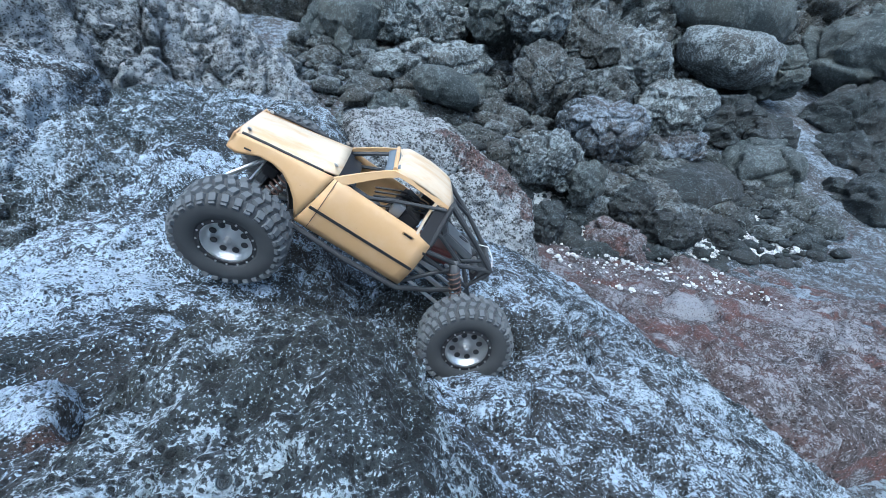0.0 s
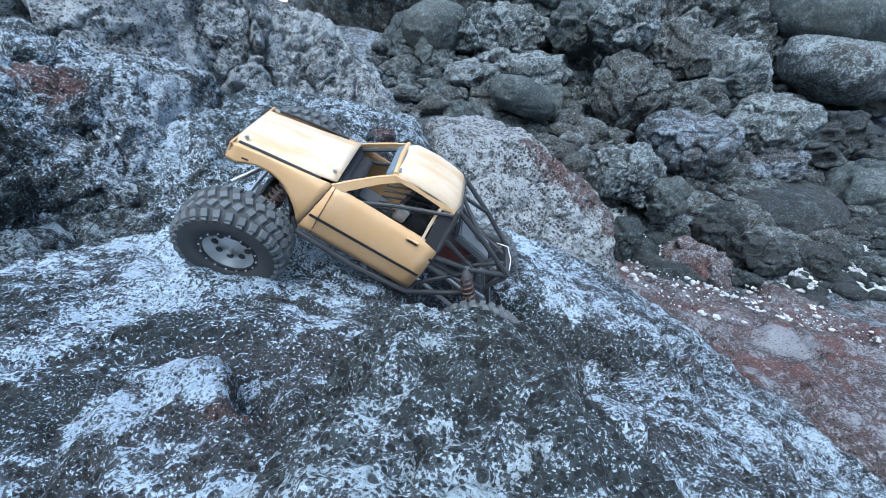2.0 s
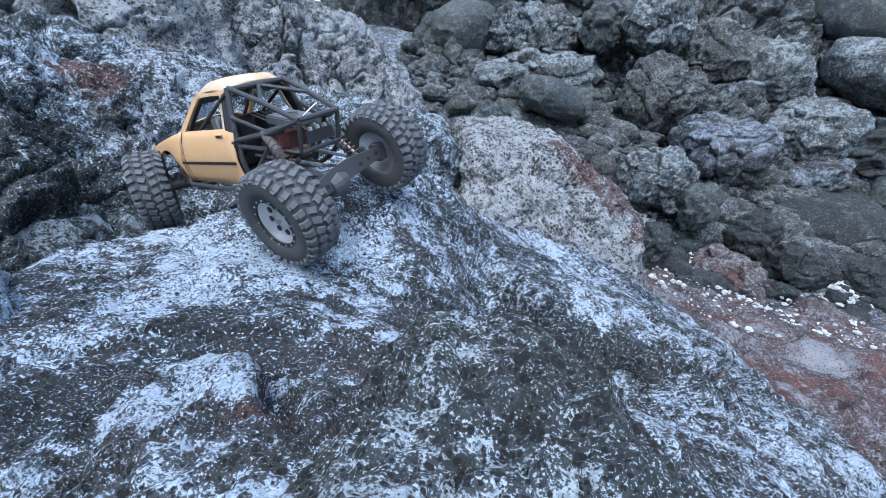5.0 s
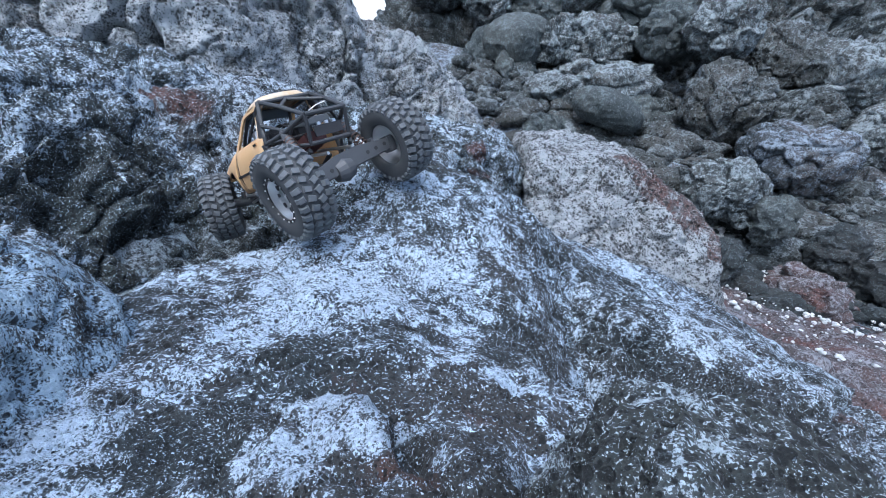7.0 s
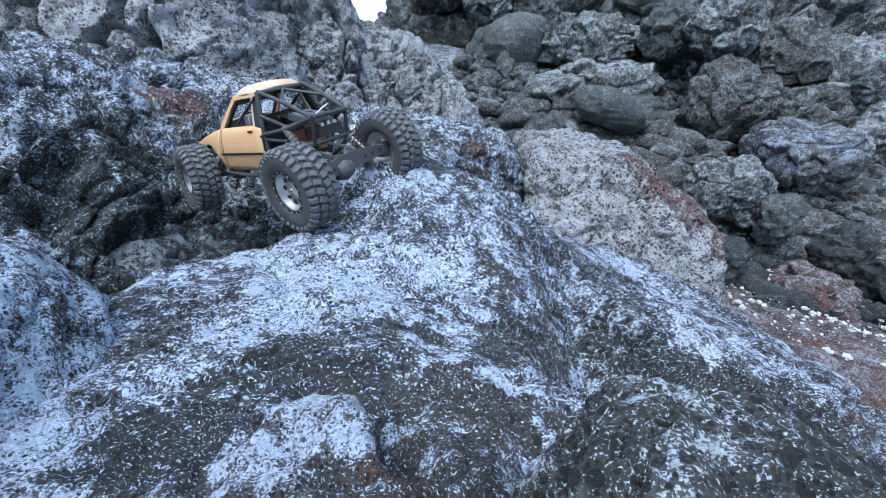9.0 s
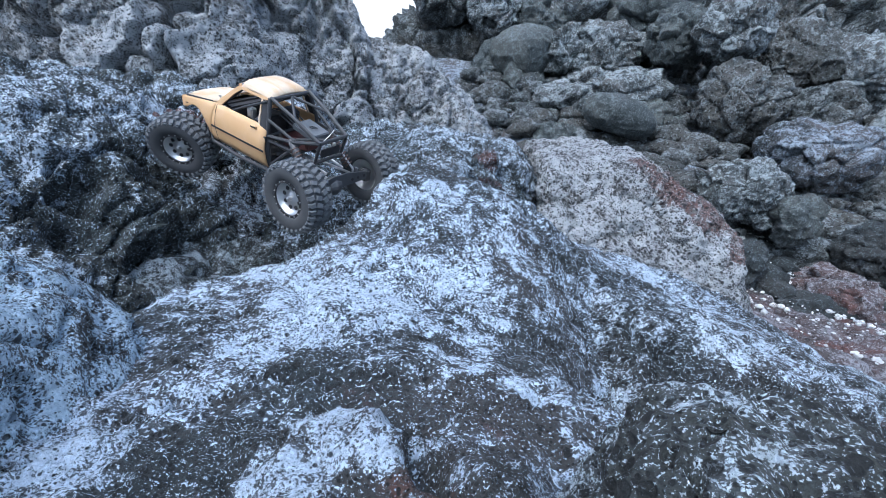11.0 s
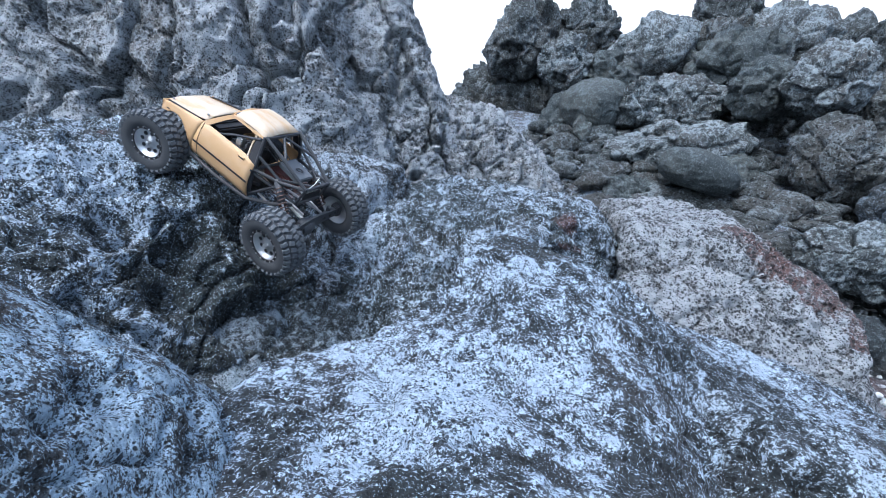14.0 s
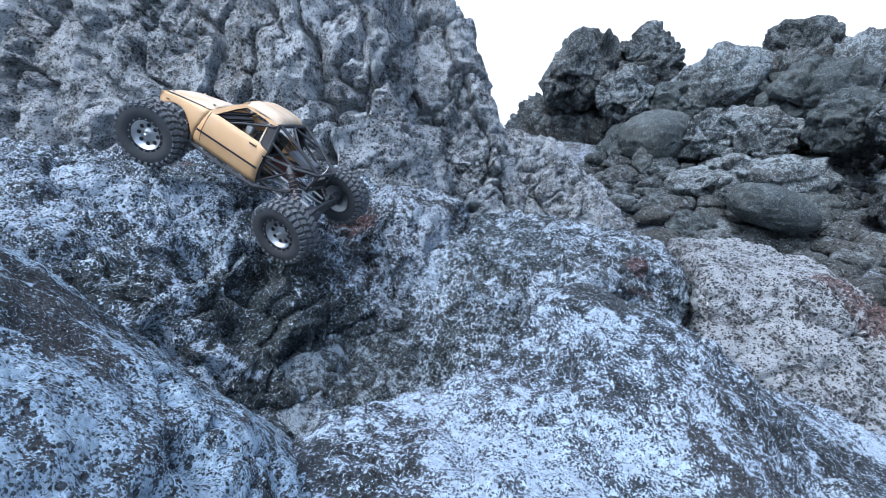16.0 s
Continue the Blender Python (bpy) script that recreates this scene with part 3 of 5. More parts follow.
def stone(x, y, z, rx, rz, seed, material=M_BOULDER, label="rounded grey boulder in the far rubble slope", ry=None, lump=0.24, turn=0, power=2.7):
    """One boulder of the far slope, sized by its half width and half height."""
    boulder("boulder", (x, y, z), (rx, ry or 0.85 * max(rx, rz), rz), material, 28 if rx < 0.15 else 44, (37 * seed % 46 - 23, turn + 53 * seed % 40 - 20, 17 * seed % 60), lump, 0.0, seed, label, "boulders of the far slope", power)


PALE_LABEL, DARK_LABEL = "salt-whitened boulder in the far cliff foot", "dark damp boulder on the lava shore"
stone(0.04, 4.27, 1.17, 0.34, 0.22, 201, turn=-12, lump=0.08, label="smooth pointed grey boulder on the far slope")
stone(0.03, 4.15, 0.76, 0.23, 0.24, 202)
stone(-0.30, 4.35, 0.98, 0.18, 0.28, 203)
stone(0.46, 4.30, 1.17, 0.26, 0.22, 204, M_WHITEBOULDER, PALE_LABEL)
stone(0.84, 4.22, 1.13, 0.32, 0.23, 205, M_WHITEBOULDER, PALE_LABEL)
stone(0.80, 3.15, 0.53, 0.26, 0.13, 206, lump=0.10, label="flat dark grey boulder with one white spot")
stone(0.71, 3.85, 0.74, 0.52, 0.18, 207, M_WHITEBOULDER, "layered pale rock on the far slope", lump=0.22)
stone(0.40, 3.36, 0.34, 0.21, 0.12, 208)
stone(-0.17, 3.60, 0.42, 0.12, 0.12, 209)
stone(0.12, 3.75, 0.48, 0.15, 0.13, 210)
stone(-0.24, 4.60, 1.60, 0.29, 0.25, 211, M_WHITEBOULDER, PALE_LABEL)
stone(0.19, 4.60, 1.50, 0.24, 0.18, 212)
stone(-0.78, 4.85, 1.95, 0.34, 0.40, 249, M_FAR, "grey rock shoulder on the skyline", lump=0.2)
stone(-0.17, 5.25, 2.06, 0.36, 0.44, 213, M_FAR, "grey rock tower on the skyline", lump=0.24)
stone(0.64, 4.95, 1.66, 0.50, 0.32, 214, M_WHITEBOULDER, PALE_LABEL, lump=0.22)
stone(1.50, 5.80, 2.22, 0.47, 0.26, 215, M_FAR, "rounded dark boulder on the skyline")
stone(1.24, 4.50, 1.45, 0.38, 0.32, 216, lump=0.2)
stone(1.85, 5.05, 1.72, 0.42, 0.42, 217, M_WHITEBOULDER, PALE_LABEL, lump=0.2)
stone(1.44, 4.00, 1.20, 0.25, 0.22, 218)
stone(1.22, 5.20, 1.80, 0.27, 0.26, 219, M_FAR)
stone(4.38, 4.60, 1.55, 0.70, 0.33, 220, lump=0.07, label="huge smooth grey boulder wedged in the cliff")
stone(4.14, 4.15, 1.00, 0.58, 0.27, 221, M_WHITEBOULDER, "big boulder speckled with white salt", lump=0.10, turn=-10)
stone(3.00, 3.35, 0.41, 0.35, 0.22, 222, M_WHITEBOULDER, PALE_LABEL)
stone(3.65, 3.45, 0.33, 0.30, 0.21, 223, M_DARKBOULDER, DARK_LABEL)
stone(4.55, 3.95, 0.85, 0.28, 0.22, 224)
stone(4.00, 3.25, 0.20, 0.26, 0.19, 225, M_DARKBOULDER, DARK_LABEL)
stone(2.93, 2.85, -0.20, 0.43, 0.20, 226, M_DARKBOULDER, DARK_LABEL, lump=0.10)
stone(1.43, 2.38, 0.06, 0.23, 0.19, 227, M_WHITEBOULDER, PALE_LABEL)
stone(1.66, 2.22, -0.06, 0.12, 0.13, 228)
stone(2.05, 2.22, -0.22, 0.14, 0.14, 229, M_DARKBOULDER, DARK_LABEL)
stone(2.26, 2.10, -0.38, 0.22, 0.12, 230, M_DARKBOULDER, DARK_LABEL)
stone(2.81, 2.22, -0.44, 0.14, 0.13, 231, M_DARKBOULDER, DARK_LABEL)
stone(3.71, 2.95, -0.14, 0.37, 0.30, 232, lump=0.12)
stone(1.83, 2.02, -0.46, 0.23, 0.13, 233, M_REDBED, "reddish lava lump on the shore")
stone(1.29, 1.92, -0.25, 0.11, 0.11, 234, M_DARKBOULDER, DARK_LABEL)
stone(1.52, 1.80, -0.45, 0.14, 0.08, 235, M_DARKBOULDER, DARK_LABEL)
stone(1.69, 3.60, 1.22, 0.23, 0.24, 236, M_WHITEBOULDER, "white-capped rock knob on the cliff")
stone(2.78, 3.70, 0.80, 0.25, 0.36, 237, M_WHITEBOULDER, PALE_LABEL, lump=0.2)
stone(1.35, 3.85, 1.18, 0.23, 0.21, 238)
stone(2.92, 3.12, 0.08, 0.30, 0.14, 239, M_GROUND)
stone(2.33, 3.90, 1.00, 0.29, 0.30, 240, M_FAR, lump=0.22)
stone(2.11, 2.95, 0.28, 0.32, 0.20, 241, M_GROUND, "salt-stained rock on the slope", lump=0.2)
stone(1.75, 3.35, 0.62, 0.28, 0.26, 242, M_FAR, lump=0.24)
stone(2.30, 3.40, 0.45, 0.30, 0.26, 243, M_FAR, lump=0.24)
stone(5.6, 3.9, 0.25, 0.62, 0.42, 245, M_DARKBOULDER, DARK_LABEL)
stone(6.3, 4.3, 1.0, 0.85, 0.50, 246, lump=0.12, label="huge smooth grey boulder wedged in the cliff")
stone(5.2, 3.2, -0.15, 0.55, 0.38, 247, M_DARKBOULDER, DARK_LABEL)
stone(4.6, 2.6, -0.35, 0.40, 0.26, 248, M_DARKBOULDER, DARK_LABEL)
stone(1.10, 3.55, 0.50, 0.20, 0.16, 244)


def rubble(name, count, xs, ys, lo, hi, height, material, label, seed):
    """Loose stones strewn over a stretch of ground, in one mesh."""
    rng = np.random.RandomState(seed)
    dirs, quads = cube_sphere(3)
    verts, faces = [], []
    across, deep = rng.uniform(*xs, count), rng.uniform(*ys, count)
    level = height(across, deep)
    for k in range(count):
        x, y, z = across[k], deep[k], level[k]
        r = lo * (hi / lo) ** (rng.rand() ** 2.2)
        s = r * np.array([rng.uniform(0.8, 1.3), rng.uniform(0.7, 1.1), rng.uniform(0.5, 0.8)])
        a = rng.uniform(0, math.tau)
        v = dirs * s * (1 + 0.45 * (rng.rand(len(dirs), 1) - 0.5))
        v = v @ np.array([[math.cos(a), math.sin(a), 0], [-math.sin(a), math.cos(a), 0], [0, 0, 1]])
        verts.append(v + (x, y, z + 0.3 * s[2]))
        faces.append(quads + k * len(dirs))
    ob = new(name, mesh_from(name, np.concatenate(verts), np.concatenate(faces), material, smooth=False))
    return tagged(ob, label, "rubble", "", "stuff")


def lie(x, y):
    return np.maximum(ground_height(x, y) + ground_relief(np.stack([x, y, ground_height(x, y)], 1)), bed_top(x, y))


rubble("grey_rubble", 2600, (-0.6, 3.8), (2.2, 4.2), 0.02, 0.15, lie, M_FAR, "loose grey stones on the far slope", 5)
rubble("dark_rubble", 900, (0.7, 3.6), (1.85, 2.9), 0.02, 0.09, lie, M_DARKBOULDER, "loose dark stones along the shore", 6)
rubble("white_pebbles", 4200, (1.20, 1.75), (1.95, 2.45), 0.006, 0.024, lie, M_PEBBLE, "bleached white pebbles in a hollow", 7)
rubble("white_shingle", 3000, (2.05, 3.3), (1.95, 2.35), 0.006, 0.022, lie, M_PEBBLE, "bleached white pebbles by the dark boulders", 8)
rubble("scattered_pebbles", 420, (1.2, 2.4), (1.1, 1.9), 0.003, 0.017, lie, M_PEBBLE, "single white pebbles on red lava", 9)

# ---- the truck ----


def paint(name, color, worn, rough=0.38, spread=0.5, streaks=False):
    n = Nodes(name).local()
    if streaks:
        along = n.add("ShaderNodeVectorMath", operation="MULTIPLY")
        n.put(n.place, along.inputs[0])
        along.inputs[1].default_value = (0.35, 1.4, 1.0)
        n.place = along.outputs["Vector"]
    dust = n.noise(28, 5, 0.65)
    scuff = n.noise(160, 4, 0.7)
    c = n.mix(n.math("MULTIPLY", n.ramp(dust, 0.42, 0.68), spread), color, worn)
    c = n.mix(n.ramp(scuff, 0.70, 0.78), c, tuple(0.35 * k for k in color[:3]) + (1,))
    r = n.math("ADD", rough, n.math("MULTIPLY", dust, 0.25))
    return n.done(c, r, normal=n.bump(scuff, 0.0004, 0.25))


def plain(name, color, rough, metal=0.0, grain=300, var=0.35):
    n = Nodes(name).local()
    g = n.noise(grain, 4, 0.65)
    w = n.noise(40, 3, 0.6)
    c = n.mix(n.math("MULTIPLY", w, var), color, tuple(min(1, 1.9 * k + 0.02) for k in color[:3]) + (1,))
    return n.done(c, n.math("ADD", rough - 0.1, n.math("MULTIPLY", w, 0.2)), metal, n.bump(g, 0.0005, 0.3))


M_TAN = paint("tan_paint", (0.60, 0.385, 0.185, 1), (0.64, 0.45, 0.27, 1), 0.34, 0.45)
# Paler than M_TAN, with tan streaks; on hood, roof and window posts.
M_CREAM = paint("cream_streaked_paint", (0.62, 0.52, 0.39, 1), (0.55, 0.37, 0.19, 1), 0.34, 0.85, True)
M_BLACK = plain("black_tube_paint", (0.035, 0.037, 0.04, 1), 0.45)
M_AXLE = plain("dusty_black_plastic", (0.06, 0.063, 0.068, 1), 0.6)
M_RUBBER = plain("dusty_tyre_rubber", (0.040, 0.043, 0.046, 1), 0.85, grain=500, var=0.6)
M_LUG = plain("worn_tread_rubber", (0.088, 0.096, 0.103, 1), 0.9, grain=500, var=0.6)
M_STEEL = plain("silver_alloy", (0.62, 0.62, 0.61, 1), 0.32, 0.9)
M_SPRING = plain("rusty_spring", (0.12, 0.075, 0.06, 1), 0.55, 0.3)
M_DARK = plain("dark_cab_plastic", (0.02, 0.02, 0.022, 1), 0.6)
M_GREY = plain("grey_visor_foam", (0.12, 0.15, 0.18, 1), 0.8)
M_BOX = plain("grey_box_plastic", (0.10, 0.11, 0.12, 1), 0.5)
M_WHITE = plain("white_wire_sheath", (0.6, 0.6, 0.58, 1), 0.5)
M_REDCLOTH = plain("dull_red_battery_wrap", (0.085, 0.03, 0.028, 1), 0.5)


def part(name, bm, material, parent, label=""):
    bmesh.ops.recalc_face_normals(bm, faces=bm.faces)
    me = bpy.data.meshes.new(name)
    bm.to_mesh(me)
    bm.free()
    me.materials.append(material)
    ob = new(name, me)
    ob.parent = parent
    return tagged(ob, label)


def smooth(ob):
    for p in ob.data.polygons:
        p.use_smooth = True
    return ob


def tube(bm, points, radius, sides=8):
    """A round bar along a line of points."""
    pts = [Vector(p) for p in points]
    rings = []
    for i, p in enumerate(pts):
        d = (pts[min(i + 1, len(pts) - 1)] - pts[max(i - 1, 0)]).normalized()
        a = d.cross(Vector((0, 0, 1)) if abs(d.z) < 0.9 else Vector((1, 0, 0))).normalized()
        b = d.cross(a)
        rings.append([bm.verts.new(p + radius * (math.cos(k * math.tau / sides) * a + math.sin(k * math.tau / sides) * b)) for k in range(sides)])
    for r, s in zip(rings, rings[1:]):
        for k in range(sides):
            bm.faces.new((r[k], r[(k + 1) % sides], s[(k + 1) % sides], s[k]))
    bm.faces.new(rings[0][::-1])
    bm.faces.new(rings[-1])
    return bm


def bar(points, radius, sides=8):
    return tube(bmesh.new(), points, radius, sides)


def block(size, at=(0, 0, 0), turn=(0, 0, 0), bevel=0.15):
    bm = bmesh.new()
    bmesh.ops.create_cube(bm, size=1.0, matrix=pose(*at, *turn) @ Matrix.Diagonal((*size, 1)))
    bmesh.ops.bevel(bm, geom=bm.edges[:], offset=bevel * min(size), segments=2, affect="EDGES")
    return bm


def lathe(profile, sides=40, axis="Y", closed=True):
    """Turns (radius, along) points round the y axis."""
    bm = bmesh.new()
    rings = []
    for k in range(sides):
        a = k * math.tau / sides
        rings.append([bm.verts.new((r * math.cos(a), y, r * math.sin(a))) for r, y in profile])
    n = len(profile)
    for k in range(sides):
        r, s = rings[k], rings[(k + 1) % sides]
        for i in range(n if closed else n - 1):
            bm.faces.new((r[i], r[(i + 1) % n], s[(i + 1) % n], s[i]))
    return bm


def panel(rows_out, thick):
    """A curved sheet with thickness: rows of points, and the way to its inner side."""
    bm = bmesh.new()
    inner = Vector(thick)
    a = [[bm.verts.new(p) for p in row] for row in rows_out]
    b = [[bm.verts.new(Vector(p) + inner) for p in row] for row in rows_out]
    m, n = len(a), len(a[0])
    for i in range(m - 1):
        for j in range(n - 1):
            bm.faces.new((a[i][j], a[i + 1][j], a[i + 1][j + 1], a[i][j + 1]))
            bm.faces.new((b[i][j], b[i][j + 1], b[i + 1][j + 1], b[i + 1][j]))
    rim = [(i, 0) for i in range(m)] + [(m - 1, j) for j in range(1, n)] + [(i, n - 1) for i in range(m - 2, -1, -1)] + [(0, j) for j in range(n - 2, 0, -1)]
    for (i, j), (k, l) in zip(rim, rim[1:] + rim[:1]):
        bm.faces.new((a[i][j], b[i][j], b[k][l], a[k][l]))
    return bm


def body_y(z):
    """Half width of the body at a height above the door stripe."""
    return float(np.interp(z, [-0.034, -0.02, 0.004, 0.03, 0.046, 0.10], [0.066, 0.0705, 0.0735, 0.069, 0.0615, 0.0455]))


def nose(x):
    """How far the fenders taper in towards the front."""
    return float(np.interp(x, [0.02, 0.11], [0.0, 0.012]))


def side_sheet(lower, upper, s, m=6, thick=0.0022):
    """Body side between two lines of (x, z)."""
    rows = []
    for (x0, z0), (x1, z1) in zip(lower, upper):
        row = []
        for j in range(m + 1):
            u = j / m
            x, z = x0 + (x1 - x0) * u, z0 + (z1 - z0) * u
            row.append((x, s * (body_y(z) - nose(x)), z))
        rows.append(row)
    return panel(rows, (0, -s * thick, 0))


def screw(parent, at):
    part("screw", block((0.005, 0.005, 0.003), at, (0, 0, 30), 0.3), M_STEEL, parent)


def build_wheel(truck, left):
    wheel = new("wheel")
    wheel.parent = truck
    tagged(wheel, "knobbly black crawler wheel with a silver bead-lock rim")
    R, W = 0.0725, 0.029
    prof = [(0.036, -W * 0.80), (0.040, -W * 0.93), (0.050, -W * 1.0), (0.060, -W * 0.98), (0.0655, -W * 0.86), (0.068, -W * 0.5), (0.0685, 0),
            (0.068, W * 0.5), (0.0655, W * 0.86), (0.060, W * 0.98), (0.050, W * 1.0), (0.040, W * 0.93), (0.036, W * 0.80)]
    smooth(part("tyre", lathe(prof, 48), M_RUBBER, wheel))
    bm = bmesh.new()
    n = 30
    for k in range(n):
        for col, (y, w, l, r, tilt) in enumerate(((-0.0076, 0.0128, 0.0100, 0.0688, 22), (0.0076, 0.0128, 0.0100, 0.0688, -22), (-0.0222, 0.0118, 0.0092, 0.0668, -10), (0.0222, 0.0118, 0.0092, 0.0668, 10),
                                                 (-0.0270, 0.005, 0.008, 0.0620, 0), (0.0270, 0.005, 0.008, 0.0620, 0))):
            a = 360 / n * (k + (0.5 if col % 2 else 0) + (0.25 if col in (2, 3, 4, 5) else 0))
            m = pose(0, 0, 0, 0, a, 0) @ pose(0, y, r, (-28 if y < 0 else 28) * (abs(y) > 0.02) * -1, 0, tilt) @ Matrix.Diagonal((l, w, 0.0075, 1))
            cube = bmesh.ops.create_cube(bm, size=1.0, matrix=m)["verts"]
            top = [v for v in cube if (m.inverted() @ v.co).z > 0]
            mid = sum((v.co for v in top), Vector()) / 4
            for v in top:
                v.co = mid + (v.co - mid) * 0.8
    part("tread", bm, M_LUG, wheel, "worn grey rubber tread blocks")
    rim = part("rim", lathe([(0.0375, -0.022), (0.0375, 0.0215), (0.0345, 0.0235), (0.0300, 0.0225), (0.0285, 0.014), (0.012, 0.0125), (0.0085, 0.0165), (0.0, 0.0165), (0.0, 0.006), (0.026, 0.004), (0.034, -0.022)], 40), M_STEEL, wheel,
               "scratched silver bead-lock rim")
    smooth(rim)
    ring = part("beadlock_ring", lathe([(0.0385, 0.0215), (0.0385, 0.0245), (0.0325, 0.0255), (0.0325, 0.0215)], 40), M_DARK, rim, "black bolted ring")
    for k in range(16):
        a = k * math.tau / 16
        part("bolt", block((0.0028, 0.003, 0.0028), (0.0355 * math.cos(a), 0.0255, 0.0355 * math.sin(a)), (0, 0, 0), 0.3), M_STEEL, rim)
    for k in range(8):
        a = k * math.tau / 8
        part("rim_hole", lathe([(0.0045, -0.0005), (0.0045, 0.0008), (0.0, 0.0008), (0.0, -0.0005)], 10), M_DARK, rim).matrix_basis = pose(0.0205 * math.cos(a), 0.0137, 0.0205 * math.sin(a))
    part("hub_nut", lathe([(0.0045, 0.016), (0.0045, 0.024), (0.002, 0.0255), (0.0, 0.0255), (0.0, 0.016)], 8), M_STEEL, rim)
    for ob in wheel.children_recursive:
        ob.data.transform(Matrix.Scale(0.92, 4))
        ob.location *= 0.92
    return wheel


def build_axle(truck, front):
    axle = part("front_axle" if front else "rear_axle", bar([(0, -0.093, 0), (0, 0.093, 0)], 0.0085, 12), M_AXLE, truck, "dusty black axle with a pierced truss")
    part("diff_housing", lathe([(0.0, -0.016), (0.014, -0.015), (0.019, 0), (0.014, 0.015), (0.0, 0.016)], 16, closed=False), M_AXLE, axle).matrix_basis = pose(0, 0.012, -0.003)
    s = 1 if front else -1
    rows = []
    for y, z in ((-0.088, 0.008), (-0.06, 0.014), (-0.02, 0.021), (0.02, 0.021), (0.06, 0.014), (0.088, 0.008)):
        rows.append([(s * 0.009, y, -0.006), (s * 0.009, y, z)])
    part("truss_plate", panel(rows, (-s * 0.003, 0, 0)), M_AXLE, axle)
    for y in (-0.07, -0.052, -0.035, 0.035, 0.052, 0.07):
        part("truss_hole", lathe([(0.0032, -0.0004), (0.0032, 0.0004), (0.0, 0.0004), (0.0, -0.0004)], 10), M_DARK, axle).matrix_basis = pose(s * 0.0096, y, 0.004, 0, 0, 90)
    for y in (-0.084, 0.084):
        part("knuckle", block((0.022, 0.016, 0.026), (0, y, 0)), M_AXLE, axle)
    for y in (-0.055, 0.055):
        part("shock_mount", block((0.010, 0.006, 0.018), (0, y, 0.012)), M_AXLE, axle)
    if front:
        part("steering_rod", bar([(0.022, -0.08, 0.004), (0.022, 0.08, 0.004)], 0.0025), M_STEEL, axle, "polished steel steering rod")
        part("servo", block((0.022, 0.036, 0.022), (0.006, -0.018, 0.03)), M_DARK, axle)
    return axle


def coil(a, b, radius, turns, wire):
    a, b = Vector(a), Vector(b)
    d = (b - a).normalized()
    u = d.cross(Vector((0, 1, 0))).normalized()
    w = d.cross(u)
    n = turns * 10
    return bar([a.lerp(b, k / n) + radius * (math.cos(k * math.tau / 10) * u + math.sin(k * math.tau / 10) * w) for k in range(n + 1)], wire, 5)


XR, ZR, TRACK = -0.2685, -0.0411, 0.100


